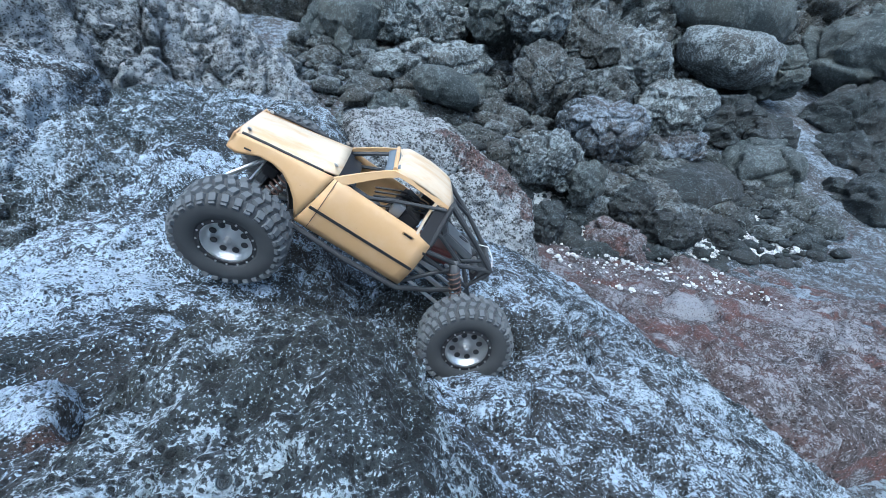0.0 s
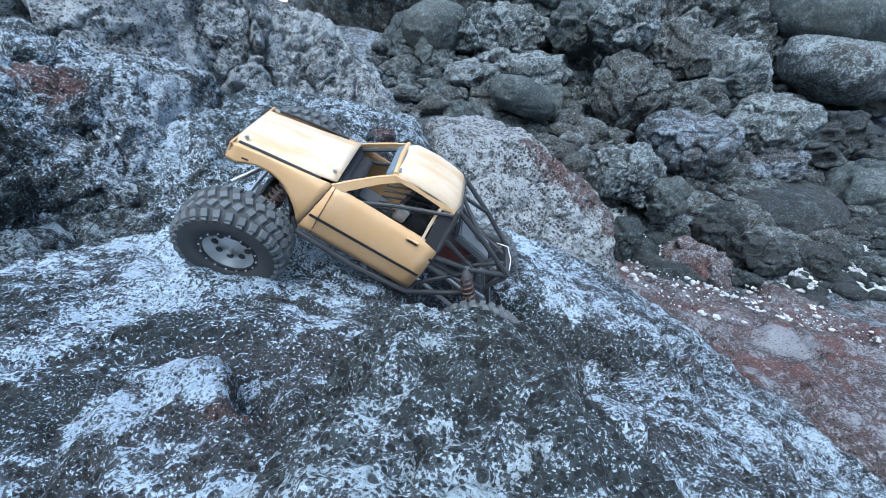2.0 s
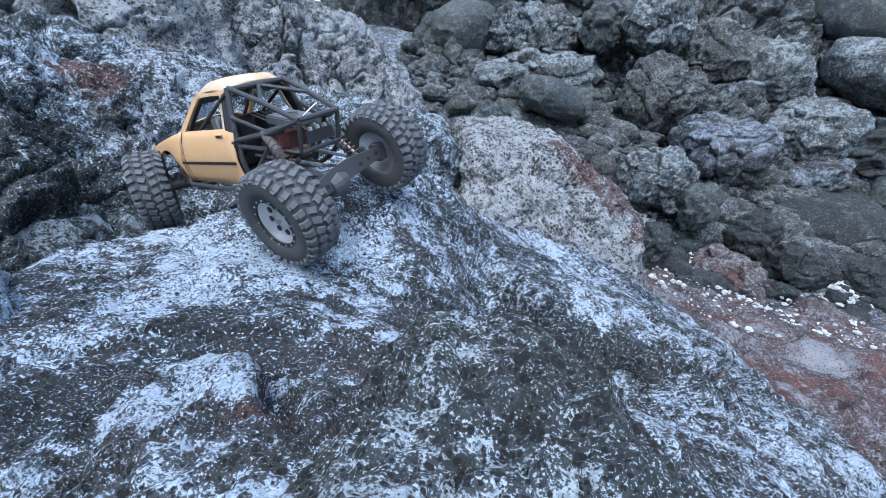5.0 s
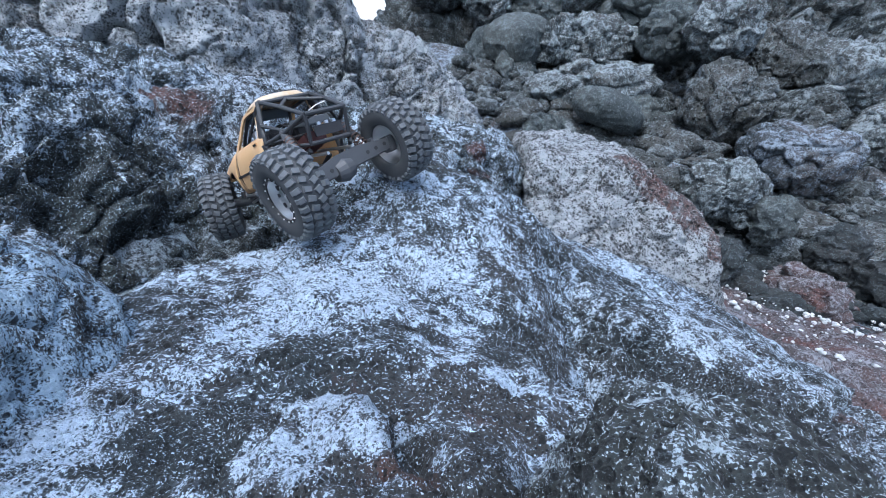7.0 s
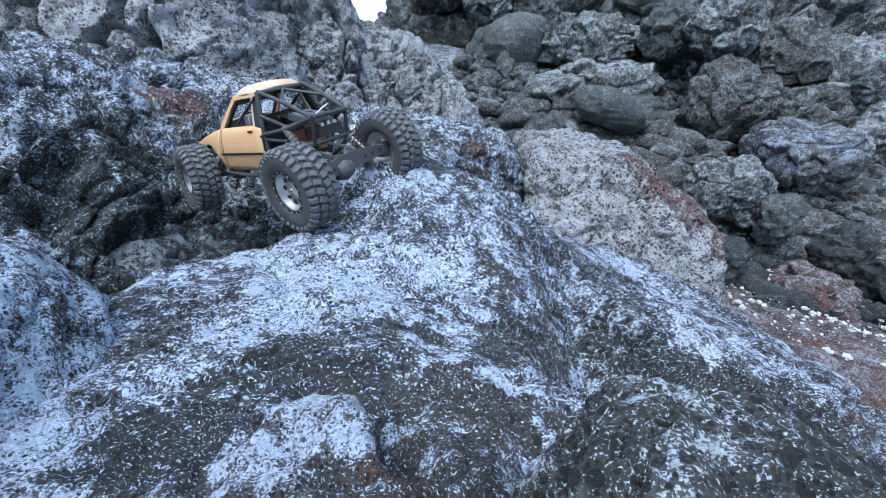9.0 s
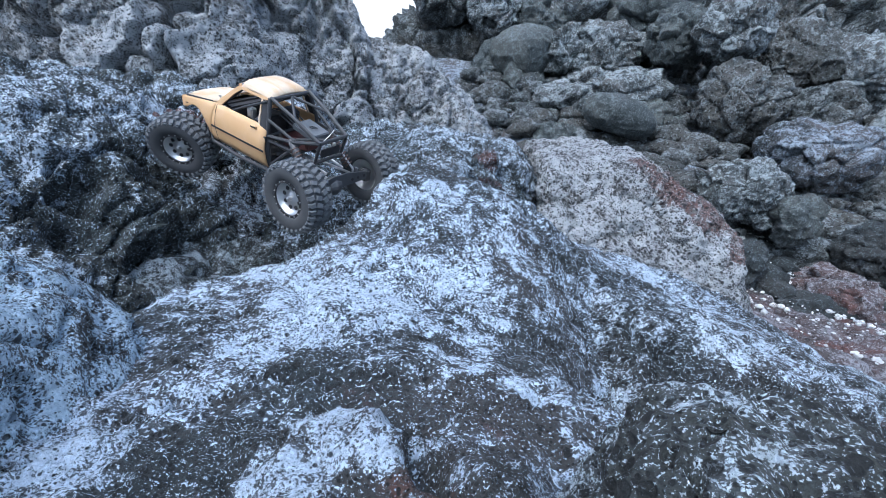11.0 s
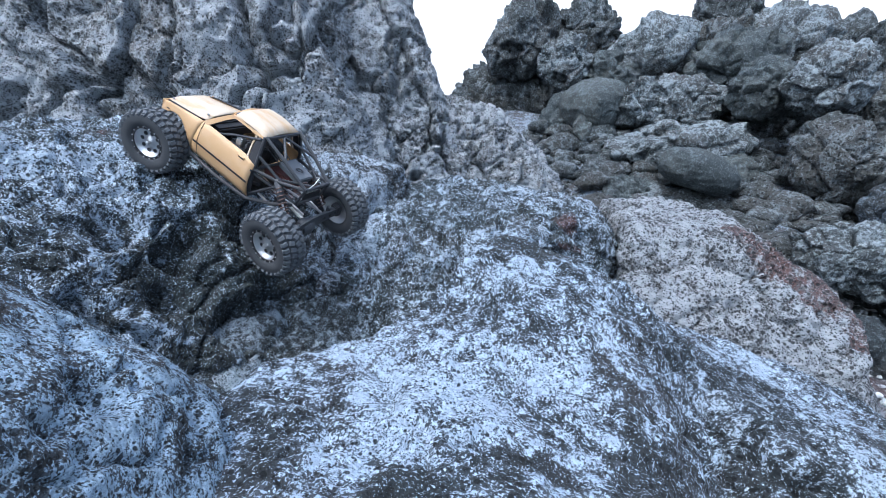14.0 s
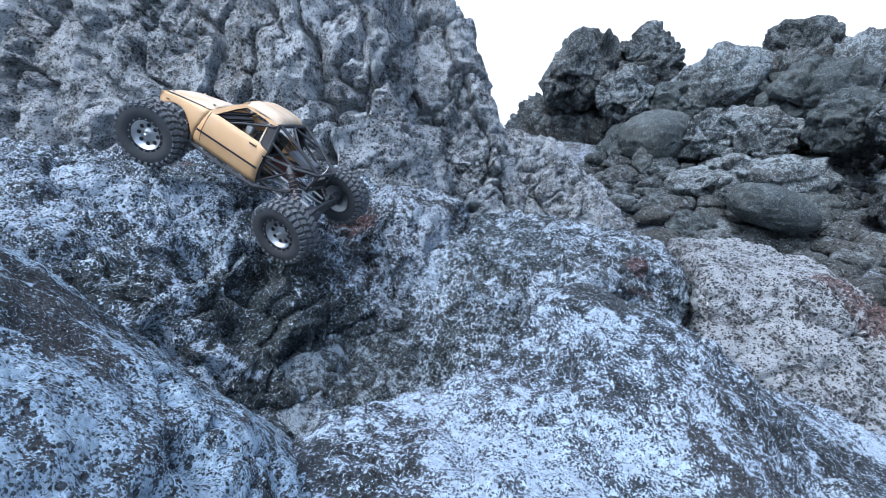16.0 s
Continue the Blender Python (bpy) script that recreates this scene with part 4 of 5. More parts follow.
def build_truck():
    truck = tagged(new("crawler_truck"), "tan scale rock-crawler truck with black tube cage and huge tyres", "toy truck")
    for s in (1, -1):
        # fender over the front wheel, door, pillars
        arch = [(0.119, 0.004), (0.108, 0.003), (0.097, 0.009), (0.084, 0.016), (0.068, 0.0185), (0.052, 0.016), (0.038, 0.008), (0.026, -0.004), (0.018, -0.018), (0.014, -0.031)]
        top = [(0.1195, 0.0235), (0.110, 0.026), (0.098, 0.0285), (0.084, 0.0315), (0.068, 0.0345), (0.052, 0.0375), (0.038, 0.040), (0.024, 0.0425), (0.010, 0.0445), (0.0, 0.046)]
        f = smooth(part("fender", side_sheet(arch, top, s), M_TAN, truck, "tan front fender with a cut-out arch"))
        part("fender_badge", block((0.008, 0.001, 0.002), (0.098, s * 0.0638, 0.0165), (0, 12, 0)), M_DARK, f)
        low = [(0.013 - 0.0163 * k, -0.031 - 0.0003 * k) for k in range(11)]
        high = [(-0.0012 - 0.0149 * k, 0.0462) for k in range(11)]
        door = smooth(part("door", side_sheet(low, high, s, 8), M_TAN, truck, "dull tan door panel with a black stripe"))
        strip = [[(x, s * (body_y(z) + 0.0012), z) for z in (-0.0015, 0.0025)] for x in np.linspace(0.006, -0.1475, 8)]
        part("door_stripe", panel(strip, (0, -s * 0.001, 0)), M_DARK, door, "thin black side stripe")
        part("door_handle", block((0.017, 0.003, 0.006), (-0.1165, s * 0.0665, 0.0375), (s * -15, 0, 0)), M_TAN, door)
        part("handle_recess", block((0.013, 0.003, 0.003), (-0.1165, s * 0.0675, 0.0375), (s * -15, 0, 0)), M_DARK, door)
        part("door_latch", block((0.006, 0.005, 0.010), (-0.149, s * 0.067, 0.025)), M_DARK, door)
        part("door_gap", panel([[(x, s * (body_y(z) + 0.0007), z) for z in (-0.029, -0.01, 0.004, 0.02, 0.034, 0.045)] for x in (-0.0045, -0.0053)], (0, -s * 0.001, 0)), M_DARK, door)
        a0 = [(0.002, 0.0445), (-0.020, 0.0645), (-0.040, 0.0815), (-0.056, 0.0935)]
        a1 = [(-0.014, 0.0445), (-0.030, 0.060), (-0.048, 0.077), (-0.066, 0.0905)]
        part("windscreen_pillar", side_sheet(a0, a1, s, 2, 0.004), M_TAN, truck)
        r0 = [(-0.056, 0.0935), (-0.085, 0.0965), (-0.115, 0.0965), (-0.143, 0.0945)]
        r1 = [(-0.060, 0.0895), (-0.087, 0.0905), (-0.115, 0.0900), (-0.140, 0.0880)]
        part("roof_rail", side_sheet(r0, r1, s, 2, 0.004), M_TAN, truck)
        part("window_post", side_sheet([(-0.124, 0.044), (-0.122, 0.062), (-0.121, 0.078), (-0.122, 0.0905)], [(-0.1275, 0.044), (-0.1255, 0.062), (-0.1245, 0.078), (-0.1255, 0.0905)], s, 1, 0.003), M_CREAM, truck)
        part("quarter_panel", side_sheet([(-0.130, 0.044), (-0.128, 0.062), (-0.127, 0.078), (-0.127, 0.0905)], [(-0.153, 0.040), (-0.149, 0.062), (-0.146, 0.078), (-0.144, 0.092)], s, 2, 0.002), M_DARK, truck, "torn dark quarter window panel")
        part("headlight", lathe([(0.0, -0.004), (0.007, -0.003), (0.008, 0.002), (0.006, 0.005), (0.0, 0.006)], 14, closed=False), M_DARK, truck, "black front light nub").matrix_basis = pose(0.1215, s * 0.047, 0.016, 0, 0, -90)
        part("hood_gap", bar([(0.113, s * 0.0525, 0.0262), (0.085, s * 0.0555, 0.0325), (0.045, s * 0.0580, 0.0395), (0.015, s * 0.0590, 0.0445)], 0.0016, 6), M_DARK, truck, "dark gap along the hood edge")
        part("rocker_slider", bar([(0.022, s * 0.064, -0.022), (0.012, s * 0.070, -0.036), (-0.07, s * 0.071, -0.040), (-0.150, s * 0.066, -0.040), (-0.200, s * 0.048, -0.024), (-0.238, s * 0.036, -0.004)], 0.0038), M_BLACK, truck, "black rocker tube")
        part("arch_liner", panel([[(0.022, s * 0.071, -0.035), (0.022, s * 0.030, -0.035)], [(0.030, s * 0.068, -0.012), (0.030, s * 0.030, -0.012)], [(0.046, s * 0.064, 0.008), (0.046, s * 0.030, 0.008)]], (-0.002, 0, 0)), M_DARK, truck)
        # cage behind the cab
        part("cage_hoop_leg", bar([(-0.148, s * 0.060, -0.034), (-0.150, s * 0.064, 0.0), (-0.150, s * 0.060, 0.045), (-0.144, s * 0.047, 0.097)], 0.0038), M_BLACK, truck)
        part("cage_back_stay", bar([(-0.144, s * 0.045, 0.097), (-0.200, s * 0.040, 0.074), (-0.257, s * 0.034, 0.046)], 0.0036), M_BLACK, truck)
        part("cage_side_tube", bar([(-0.150, s * 0.062, 0.030), (-0.205, s * 0.050, 0.034), (-0.257, s * 0.034, 0.046)], 0.0036), M_BLACK, truck)
        part("cage_lower_tube", bar([(-0.150, s * 0.062, 0.022), (-0.200, s * 0.046, 0.012), (-0.244, s * 0.034, 0.004), (-0.257, s * 0.034, 0.044)], 0.0034), M_BLACK, truck)
        part("cage_diagonal", bar([(-0.150, s * 0.062, -0.030), (-0.190, s * 0.050, 0.010), (-0.222, s * 0.042, 0.040)], 0.003), M_BLACK, truck)
        part("cage_brace", bar([(-0.150, s * 0.058, 0.060), (-0.205, s * 0.048, 0.036)], 0.003), M_BLACK, truck)
        part("cab_tube", bar([(0.0, s * 0.048, 0.040), (-0.03, s * 0.046, 0.064), (-0.062, s * 0.040, 0.090), (-0.142, s * 0.040, 0.090)], 0.003), M_BLACK, truck)
        part("cab_cross_tube", bar([(-0.02, s * 0.056, 0.030), (-0.075, s * 0.052, 0.060), (-0.140, s * 0.050, 0.090)], 0.0026), M_BLACK, truck)
        # links and shocks
        part("rear_link", bar([(-0.10, s * 0.024, -0.034), (-0.255, s * 0.052, -0.040)], 0.0028), M_STEEL, truck, "polished steel suspension link")
        part("upper_link", bar([(-0.13, s * 0.030, 0.000), (-0.262, s * 0.022, -0.016)], 0.0026), M_STEEL, truck, "polished steel suspension link")
        part("front_link", bar([(-0.01, s * 0.030, -0.034), (0.052, s * 0.052, -0.050)], 0.0028), M_STEEL, truck, "polished steel suspension link")
        part("front_upper_link", bar([(0.010, s * 0.028, -0.008), (0.060, s * 0.030, -0.028)], 0.0026), M_STEEL, truck, "polished steel suspension link")
        part("front_strut", bar([(0.080, s * 0.034, 0.002), (0.106, s * 0.046, -0.036)], 0.0030), M_STEEL, truck, "polished steel front strut")
        shock = smooth(part("rear_shock", bar([(-0.196, s * 0.047, 0.036), (-0.226, s * 0.052, 0.000)], 0.0075, 12), M_AXLE, truck, "dark shock absorber with a rusty spring"))
        part("spring", coil((-0.204, s * 0.048, 0.024), (-0.250, s * 0.055, -0.026), 0.0085, 9, 0.0013), M_SPRING, shock)
        part("shock_shaft", bar([(-0.226, s * 0.052, 0.0), (-0.262, s * 0.057, -0.034)], 0.0022), M_STEEL, shock)
        shock = smooth(part("front_shock", bar([(0.040, s * 0.040, 0.024), (0.048, s * 0.046, -0.004)], 0.0075, 12), M_AXLE, truck, "dark shock absorber with a rusty spring"))
        part("spring", coil((0.042, s * 0.042, 0.016), (0.057, s * 0.053, -0.034), 0.0085, 8, 0.0013), M_SPRING, shock)
        part("shock_shaft", bar([(0.048, s * 0.046, -0.004), (0.059, s * 0.055, -0.040)], 0.0022), M_STEEL, shock)
        part("frame_rail", bar([(0.112, s * 0.024, 0.006), (0.05, s * 0.026, 0.016), (-0.02, s * 0.032, -0.026), (-0.12, s * 0.032, -0.030), (-0.150, s * 0.04, -0.012)], 0.004), M_BLACK, truck)
    # hood with a raised middle and four screws
    rows = []
    for i in range(13):
        u = i / 12
        x, w, z0 = 0.1185 - 0.1215 * u, 0.0505 + 0.004 * u, 0.0265 + 0.0285 * u - 0.004 * u * (1 - u)
        row = []
        for j in range(15):
            v = -1 + j / 7
            edge = -0.006 * max(0, abs(v) - 0.80) / 0.2
            bulge = 0.0045 * max(0, 1 - (abs(v) / (0.62 - 0.12 * u)) ** 4) * min(1, 4 * u, 6 * (1 - u) + 0.3)
            row.append((x, v * w, z0 + 0.003 * (1 - v * v) + edge + bulge))
        rows.append(row)
    hood = smooth(part("hood", panel(rows, (0, 0, -0.0022)), M_CREAM, truck, "cream hood with four screws"))
    for x, y, z in ((0.110, 0.044, 0.031), (0.110, -0.044, 0.031), (0.006, 0.047, 0.0555), (0.006, -0.047, 0.0555)):
        screw(hood, (x, y, z))
    part("grille", block((0.006, 0.092, 0.016), (0.1175, 0, 0.014)), M_DARK, truck)
    part("nose_panel", panel([[(0.1205, y, z) for z in (0.004, 0.012, 0.0245)] for y in np.linspace(-0.060, 0.060, 9)], (-0.002, 0, 0)), M_TAN, truck)
    # roof
    rows = []
    for i in range(11):
        u = i / 10
        x = -0.054 - 0.092 * u
        w = 0.0475 - 0.002 * abs(2 * u - 1)
        z0 = 0.0995 + 0.007 * math.sin(math.pi * min(1, u * 0.8 + 0.12)) + 0.002 * u
        row = []
        for j in range(13):
            v = -1 + j / 6
            row.append((x - 0.004 * (1 - v * v) * (1 if u < 0.5 else -0.3), v * w, z0 + 0.004 * (1 - v * v) - 0.009 * max(0, abs(v) - 0.72) / 0.28 - (0.006 if i in (0, 10) else 0)))
        rows.append(row)
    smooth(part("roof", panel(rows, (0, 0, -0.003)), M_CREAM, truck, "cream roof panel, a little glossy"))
    part("windscreen_header", bar([(-0.0555, -0.044, 0.094), (-0.053, 0, 0.099), (-0.0555, 0.044, 0.094)], 0.003), M_TAN, truck)
    part("cowl", panel([[(x, y, z) for y in (-0.056, -0.03, 0, 0.03, 0.056)] for x, z in ((0.0, 0.046), (-0.012, 0.0465))], (0, 0, -0.004)), M_DARK, truck)
    rows = [[(-0.046 - 0.013 * k / 4, -0.040 + 0.08 * j / 8, 0.084 + 0.015 * k / 4 + 0.002 * math.sin(math.pi * j / 8)) for j in range(9)] for k in range(5)]
    smooth(part("sun_visor", panel(rows, (-0.004, 0, -0.004)), M_GREY, truck, "curved blue-grey visor strip"))
    # rear cross tubes and gear
    part("cage_top_cross", bar([(-0.146, -0.046, 0.095), (-0.146, 0.046, 0.095)], 0.0036), M_BLACK, truck)
    part("cage_rear_cross", bar([(-0.257, -0.034, 0.046), (-0.257, 0.034, 0.046)], 0.0036), M_BLACK, truck)
    part("cage_low_cross", bar([(-0.246, -0.034, 0.004), (-0.246, 0.034, 0.004)], 0.0034), M_BLACK, truck)
    part("cage_mid_cross", bar([(-0.150, -0.060, 0.030), (-0.150, 0.060, 0.030)], 0.003), M_BLACK, truck)
    for s in (1, -1):
        part("roof_diagonal", bar([(-0.147, 0.0, 0.094), (-0.200, s * 0.040, 0.073)], 0.0028), M_BLACK, truck)
        part("rear_diagonal", bar([(-0.205, s * 0.044, 0.038), (-0.250, s * 0.012, 0.046)], 0.0026), M_BLACK, truck)
    part("receiver_box", block((0.055, 0.044, 0.012), (-0.198, 0.0, 0.044), (0, -10, 0)), M_BOX, truck, "grey receiver box in the cage")
    part("box_mark", lathe([(0.008, 0.0), (0.008, 0.001), (0.0055, 0.001), (0.0055, 0.0)], 16), M_DARK, truck).matrix_basis = pose(-0.205, 0, 0.0515, 90, 0, 0) @ pose(0, 0, 0, 10, 0, 0)
    for k in range(3):
        part("connector", block((0.006, 0.006, 0.014), (-0.246, -0.014 + 0.013 * k, 0.026)), M_STEEL, truck)
    part("tail_plate", panel([[(-0.250, y, z) for z in (0.012, 0.020, 0.028)] for y in (-0.024, 0, 0.024)], (0.002, 0, 0)), M_DARK, truck)
    part("antenna_wire", bar([(-0.236, -0.020, 0.050), (-0.248, -0.010, 0.060), (-0.256, 0.010, 0.056), (-0.258, 0.026, 0.050)], 0.0009, 5), M_WHITE, truck, "thin white wire")
    part("battery", block((0.07, 0.036, 0.022), (-0.17, 0.0, 0.012), (0, 8, 0)), M_REDCLOTH, truck, "dull red battery pack")
    part("seat", block((0.030, 0.034, 0.050), (-0.108, 0.024, 0.030), (0, -12, 0)), M_DARK, truck)
    part("seat", block((0.030, 0.034, 0.050), (-0.108, -0.024, 0.030), (0, -12, 0)), M_DARK, truck)
    part("dashboard", block((0.022, 0.098, 0.022), (-0.018, 0, 0.032)), M_DARK, truck)
    part("heat_sink", block((0.016, 0.012, 0.020), (-0.088, 0.046, 0.052)), M_STEEL, truck, "finned silver heat sink")
    part("gearbox", block((0.055, 0.040, 0.040), (-0.055, 0, 0.0)), M_AXLE, truck)
    part("motor", bar([(-0.03, 0, 0.012), (0.035, 0, 0.012)], 0.017, 16), M_DARK, truck)
    part("skid_plate", block((0.115, 0.068, 0.006), (-0.070, 0, -0.036)), M_BLACK, truck)
    part("cab_floor", block((0.15, 0.115, 0.005), (-0.075, 0, -0.026)), M_DARK, truck)
    part("shock_tower", block((0.012, 0.094, 0.010), (0.040, 0, 0.027)), M_BLACK, truck)
    part("drive_shaft", bar([(-0.09, 0.0, -0.02), (-0.255, 0.010, -0.036)], 0.004), M_STEEL, truck)
    part("front_drive_shaft", bar([(-0.03, 0.0, -0.02), (0.045, 0.010, -0.045)], 0.004), M_STEEL, truck)
    for k in range(5):
        y = -0.03 + 0.015 * k
        part("cable", bar([(-0.06, y, 0.03), (-0.09, y + 0.012, 0.052), (-0.13, y * 0.6, 0.058), (-0.18, y * 0.5, 0.040)], 0.0016, 5), M_DARK, truck)
    axles = [build_axle(truck, True), build_axle(truck, False)]
    wheels = [build_wheel(truck, side > 0) for front in (1, 0) for side in (1, -1)]
    return truck, axles, wheels


TRUCK, AXLES, WHEELS = build_truck()

TRUCK_SIZE = 0.92  # of the drawn truck, for a wheelbase of 317 mm
TRUCK_ROWS = [
    (0, 0.1498, -0.0546, 0.3486, -12.85, -34.51, -178.72, -9, 3.1, 5, 0, 0.063, -0.053),
    (0.25, 0.137, -0.0575, 0.3511, -14.9, -34.23, -177.89, -9, 2.7, 5.3, 10.9, 0.0633, -0.053),
    (0.5, 0.1145, -0.0628, 0.3538, -18.16, -33.59, -176.5, -9, 2.3, 5.6, 29.5, 0.0636, -0.053),
    (0.75, 0.0905, -0.0683, 0.3528, -21.04, -32.35, -174.83, -9, 2.5, 5.9, 47.6, 0.0639, -0.053),
    (1, 0.0686, -0.073, 0.3515, -22.66, -31.32, -173.76, -9, 2.6, 6.2, 64.2, 0.0643, -0.053),
    (1.25, 0.0546, -0.0754, 0.3505, -22.53, -31.21, -173.81, -9, 3.4, 6.4, 74.4, 0.0646, -0.053),
    (1.5, 0.0435, -0.0773, 0.3498, -22.26, -31.1, -173.9, -9, 4.1, 6.7, 82.6, 0.0649, -0.053),
    (1.75, 0.0348, -0.0797, 0.3505, -21.59, -30.66, -174.37, -9, 3.3, 7, 89.7, 0.0652, -0.053),
    (2, 0.0266, -0.0811, 0.3518, -21.02, -29.88, -174.89, -9, 2.4, 7.3, 96.9, 0.0655, -0.053),
    (2.25, 0.0176, -0.0807, 0.353, -22.29, -28.55, -174.82, -9, 2.1, 7.6, 104.7, 0.0658, -0.053),
    (2.5, 0.006, -0.0797, 0.3549, -24.53, -26.64, -174.68, -9, 1.7, 7.9, 115, 0.0703, -0.053),
    (2.75, -0.0153, -0.0775, 0.3604, -26.91, -24.19, -175.3, -7.9, 1.8, -2, 134.8, 0.0812, -0.0526),
    (3, -0.0452, -0.0736, 0.369, -28.13, -21.48, -176.76, -6.9, 1.9, -25, 163.2, 0.092, -0.0523),
    (3.2, -0.0789, -0.0665, 0.3792, -25.33, -19.24, -178.64, -6, 2.8, -37.7, 195.7, 0.0919, -0.052),
    (3.5, -0.1093, -0.0491, 0.3784, -22.05, -15.42, 177.09, -4.2, 0.9, -36.9, 223.5, 0.0916, -0.0515),
    (3.8, -0.1366, -0.0268, 0.3763, -18.83, -10.96, 171.34, -2.3, -1.1, -36, 250.7, 0.0914, -0.051),
    (4.1, -0.1611, -0.0019, 0.3731, -16.14, -6.04, 164.92, -0.5, -3, -33, 278.3, 0.0912, -0.0505),
    (4.4, -0.1836, 0.0241, 0.3693, -14.28, -1.03, 158.54, 1.4, -5, -30, 306.5, 0.091, -0.05),
    (4.7, -0.2047, 0.0491, 0.365, -13.33, 3.61, 152.81, 3, -6.9, -27, 334.6, 0.0908, -0.0495),
    (5, -0.2249, 0.0712, 0.3607, -13.21, 7.43, 148.33, 4.5, -8.8, -25.3, 361.6, 0.0906, -0.049),
    (5.3, -0.2448, 0.0885, 0.3567, -13.74, 10.08, 145.65, 6, -10.8, -24.3, 386.2, 0.0904, -0.049),
    (5.5, -0.2569, 0.0957, 0.3536, -14.19, 10.93, 144.96, 6, -11.7, -23.7, 399, 0.0902, -0.049),
    (5.75, -0.2682, 0.106, 0.3504, -14.44, 11.81, 143.86, 6, -12, -22.8, 412.4, 0.0901, -0.049),
    (6, -0.2786, 0.1166, 0.3483, -14.47, 12.69, 142.78, 6, -12.3, -22, 425.1, 0.0899, -0.049),
    (6.25, -0.2885, 0.1268, 0.3476, -13.76, 13.91, 142.04, 6, -11.4, -21.6, 437.3, 0.0897, -0.049),
    (6.5, -0.2994, 0.1372, 0.3474, -13.01, 15.1, 141.37, 6, -10.5, -21.3, 450.1, 0.0895, -0.049),
    (6.75, -0.3144, 0.1496, 0.3488, -13.04, 16.08, 140.37, 6, -9.5, -20.9, 467.1, 0.0894, -0.049),
    (7, -0.3292, 0.1581, 0.3512, -13.13, 16.61, 139.74, 6, -8.5, -20.5, 481.3, 0.0892, -0.049),
    (7.25, -0.339, 0.1596, 0.3548, -13.39, 15.89, 140.06, 6.3, -7.3, -20.1, 487.9, 0.089, -0.049),
    (7.5, -0.3463, 0.1609, 0.3577, -13.76, 14.87, 140.73, 6.6, -6.2, -19.8, 493.2, 0.0888, -0.049),
    (7.75, -0.3527, 0.166, 0.3584, -13.91, 14.35, 142.16, 6.9, -4.6, -19.4, 500.7, 0.0887, -0.049),
    (8, -0.3559, 0.1709, 0.3587, -14.01, 14.12, 143.42, 7.2, -3, -19, 505.6, 0.0885, -0.049),
    (8.25, -0.3559, 0.1719, 0.3595, -14.11, 14.14, 143.61, 7.5, -3.4, -18.7, 505.6, 0.0883, -0.049),
    (8.5, -0.3558, 0.1731, 0.3604, -14.23, 14.16, 143.82, 7.8, -3.7, -18.3, 505.6, 0.0881, -0.049),
    (8.7, -0.364, 0.1849, 0.3699, -13.68, 10.64, 147.31, 8, -4, -18, 516.2, 0.088, -0.049),
    (9, -0.3758, 0.1932, 0.3856, -13.22, 5.61, 149.92, 5.6, -2.9, -9.2, 528.1, 0.0863, -0.049),
    (9.3, -0.3872, 0.1996, 0.4033, -12.92, 0.06, 152.31, 3.2, -1.9, -0.5, 540.1, 0.0846, -0.049),
    (9.6, -0.3984, 0.205, 0.4213, -12.8, -5.51, 154.48, 0.8, -0.9, 8.3, 553.1, 0.0829, -0.049),
    (9.9, -0.4096, 0.2099, 0.4382, -12.85, -10.61, 156.43, -1.6, 0.1, 17.1, 567.1, 0.0811, -0.049),
    (10.2, -0.4211, 0.2153, 0.4523, -13.01, -14.76, 158.13, -4, 1.1, 22.5, 581.8, 0.0794, -0.049),
    (10.5, -0.4332, 0.2218, 0.4618, -13.23, -17.53, 159.55, -6.4, 2.1, 26.2, 596.4, 0.0777, -0.049),
    (10.8, -0.446, 0.2302, 0.4653, -13.41, -18.46, 160.66, -9.6, 3.1, 30, 610.5, 0.076, -0.049),
    (11, -0.4564, 0.2425, 0.4622, -12.26, -18.15, 160.9, -7, 4.5, 28.5, 621.8, 0.076, -0.049),
    (11.25, -0.4546, 0.2412, 0.4641, -10.5, -19.19, 159.47, -4.7, 3.1, 26.6, 620, 0.076, -0.049),
    (11.5, -0.453, 0.2377, 0.468, -9.09, -21.7, 158.12, -2.4, 1.7, 24.8, 618.2, 0.076, -0.049),
    (11.75, -0.4625, 0.2286, 0.4754, -11.43, -27.72, 161.37, -3.5, 5.6, 21, 625.7, 0.076, -0.049),
    (12, -0.4798, 0.2169, 0.484, -16.29, -34.12, 166.56, -4.7, 9.4, 16, 640.4, 0.076, -0.049),
    (12.25, -0.4984, 0.2067, 0.4897, -20.77, -37.39, 169.55, -0.4, 8.6, 11, 655.9, 0.076, -0.049),
    (12.5, -0.5204, 0.1993, 0.4945, -23.77, -39.71, 172.15, 3.9, 7.9, 6, 673.6, 0.076, -0.049),
    (12.75, -0.5443, 0.1955, 0.4981, -24.76, -41.72, 175.42, 6.4, 2.1, 6.5, 692.6, 0.076, -0.049),
    (13, -0.569, 0.1937, 0.5024, -25.65, -42.61, 179.18, 9, -3.6, 7, 712.6, 0.076, -0.049),
    (13.25, -0.5924, 0.1977, 0.5158, -23.32, -42.14, -177.62, 5.3, -4.3, 7.5, 736.7, 0.076, -0.049),
    (13.5, -0.6157, 0.2017, 0.5313, -19.04, -41.76, -176.69, 1.6, -4.9, 8, 762.1, 0.076, -0.049),
    (13.75, -0.6418, 0.1955, 0.5411, -15.38, -37.87, -179.21, 2.2, -5.7, 11, 785.2, 0.076, -0.049),
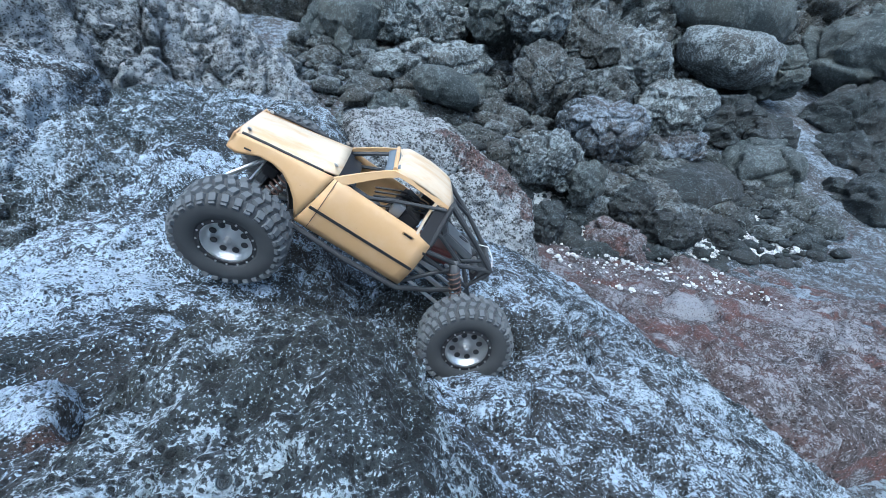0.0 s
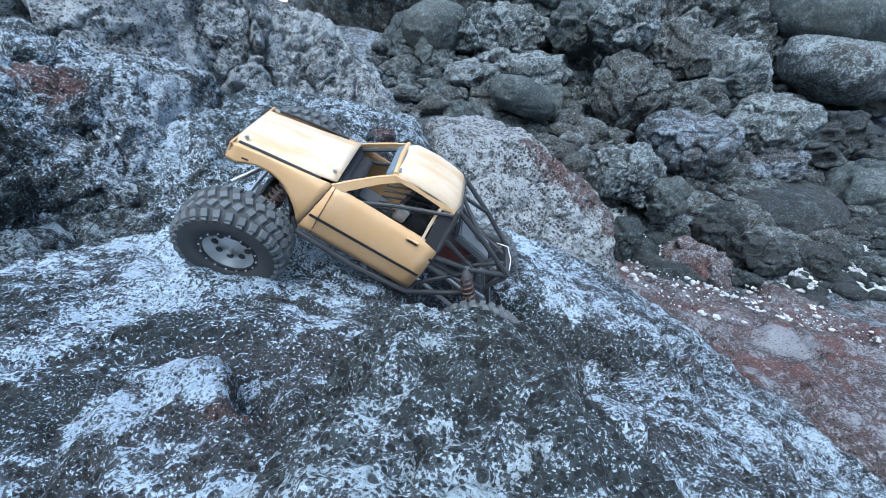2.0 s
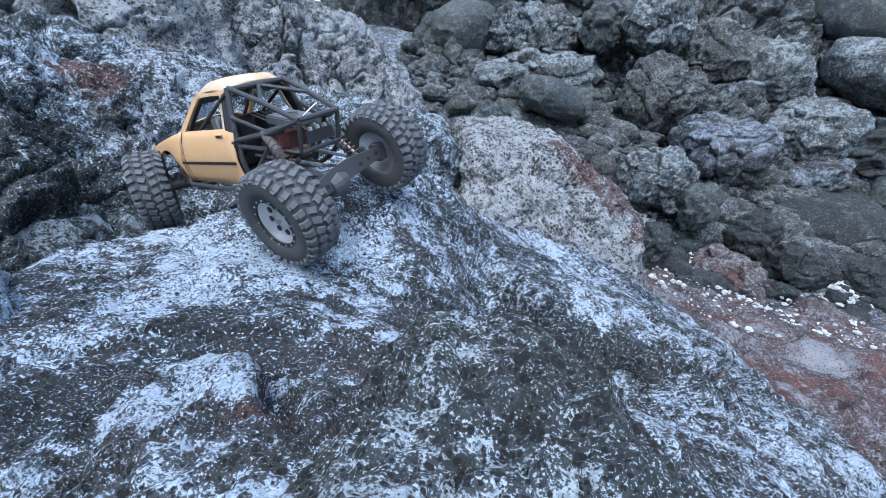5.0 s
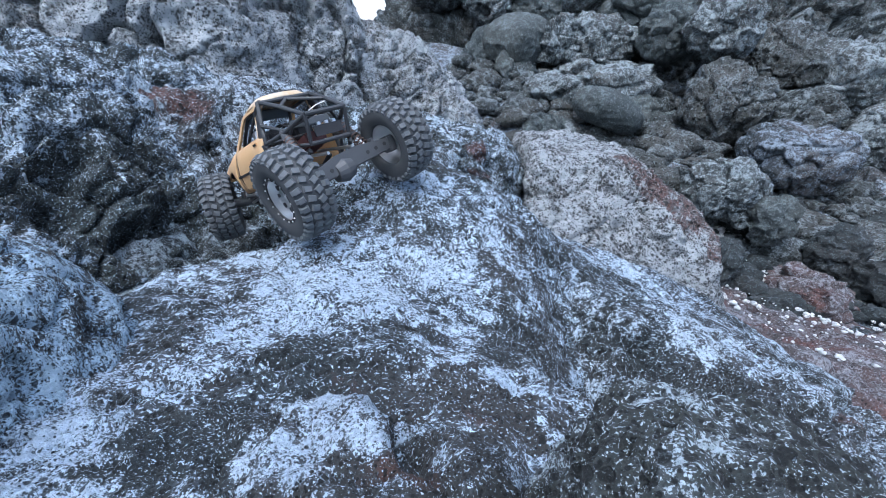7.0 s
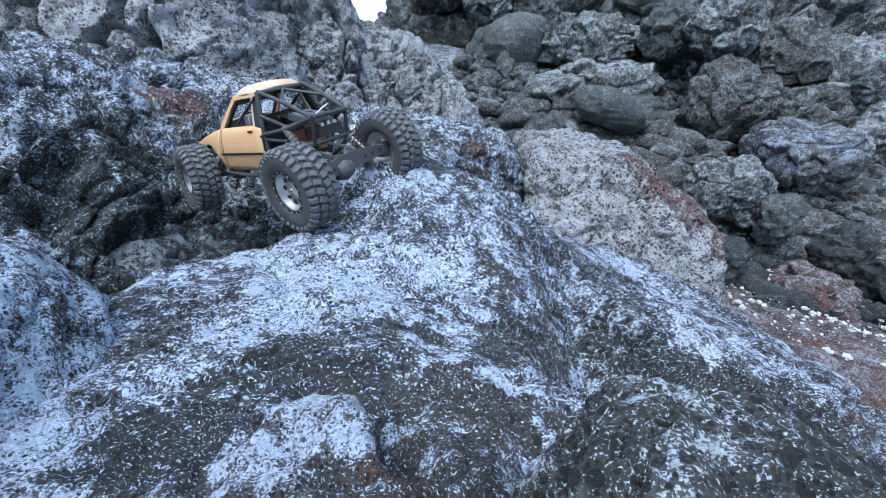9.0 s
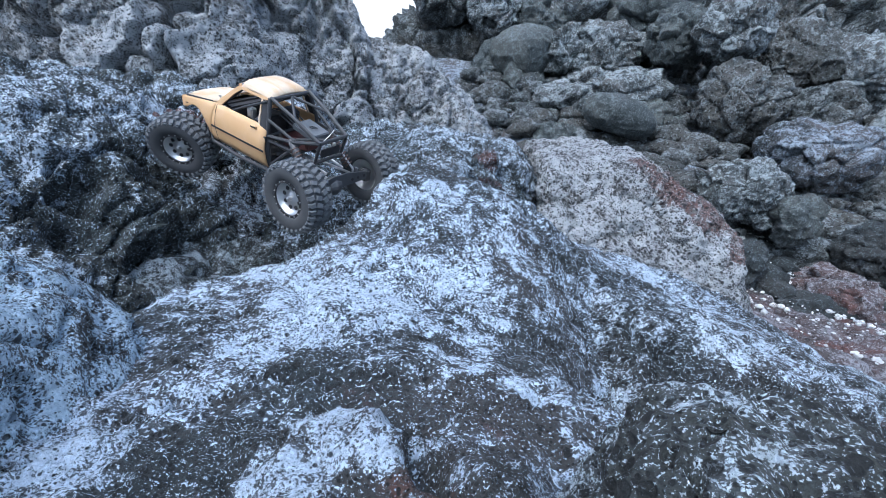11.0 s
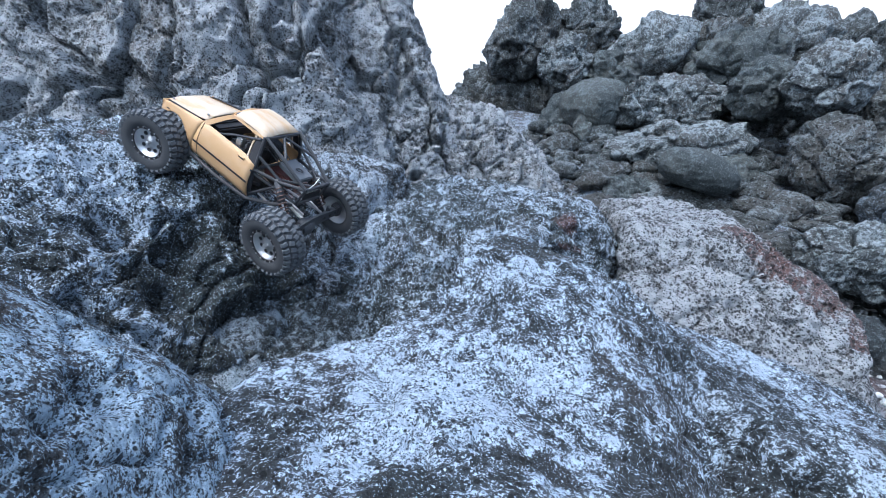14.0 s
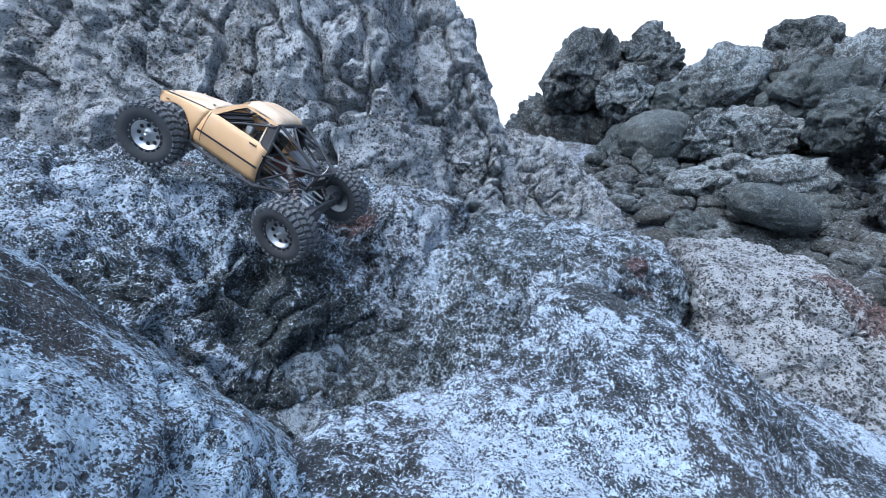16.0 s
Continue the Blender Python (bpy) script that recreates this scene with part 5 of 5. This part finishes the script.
    (14, -0.6678, 0.186, 0.5496, -13.02, -32.34, 178.79, 2.9, -6.5, 14, 807.9, 0.076, -0.049),
    (14.25, -0.6928, 0.1815, 0.5579, -12.36, -28.83, 179.05, 3.4, -10.2, 17, 830.4, 0.076, -0.049),
    (14.5, -0.7147, 0.177, 0.5664, -12.22, -26.94, -179.66, 4, -13.8, 20, 850.6, 0.076, -0.049),
    (14.75, -0.7298, 0.1685, 0.5752, -12.4, -27.05, -177.92, 3.2, -15.3, 19.3, 866.2, 0.076, -0.049),
    (15, -0.744, 0.1595, 0.5849, -12.56, -27.19, -175.99, 2.4, -16.8, 18.7, 881.8, 0.076, -0.049),
    (15.25, -0.7608, 0.154, 0.5965, -10.65, -27.2, -174.84, 1.2, -16.9, 18, 900.9, 0.076, -0.049),
    (15.5, -0.7775, 0.1476, 0.6083, -8.45, -27.25, -173.46, 0, -17.1, 17.3, 920.1, 0.076, -0.049),
    (15.75, -0.7937, 0.1288, 0.6202, -8.57, -28.34, -169.01, -0.9, -16.2, 16.7, 941.8, 0.076, -0.049),
    (16, -0.8027, 0.1143, 0.6269, -9.09, -29.38, -165.63, -1.7, -15.3, 16, 955.2, 0.076, -0.049),
]

# ---- what moves ----


def motions():
    TRUCK.scale = (TRUCK_SIZE,) * 3
    walk(TRUCK, [(r[0], pose(*r[1:7])) for r in TRUCK_ROWS])
    fronts = [(r[0], pose(r[11], 0, r[12], r[7], 0, 0)) for r in TRUCK_ROWS]
    rears = [(r[0], pose(XR, 0, ZR, r[8], 0, 0)) for r in TRUCK_ROWS]
    walk(AXLES[0], fronts)
    walk(AXLES[1], rears)
    for wheel, side, rows, front in zip(WHEELS, (1, -1, 1, -1), (fronts, fronts, rears, rears), (1, 1, 0, 0)):
        face = pose(0, 0, 0, 0, 0, 0 if side > 0 else 180)
        walk(wheel, [(t, m @ pose(0, side * TRACK, 0, 0, 0, front * r[9]) @ face @ pose(0, 0, 0, 0, side * r[10], 0)) for (t, m), r in zip(rows, TRUCK_ROWS)])


motions()
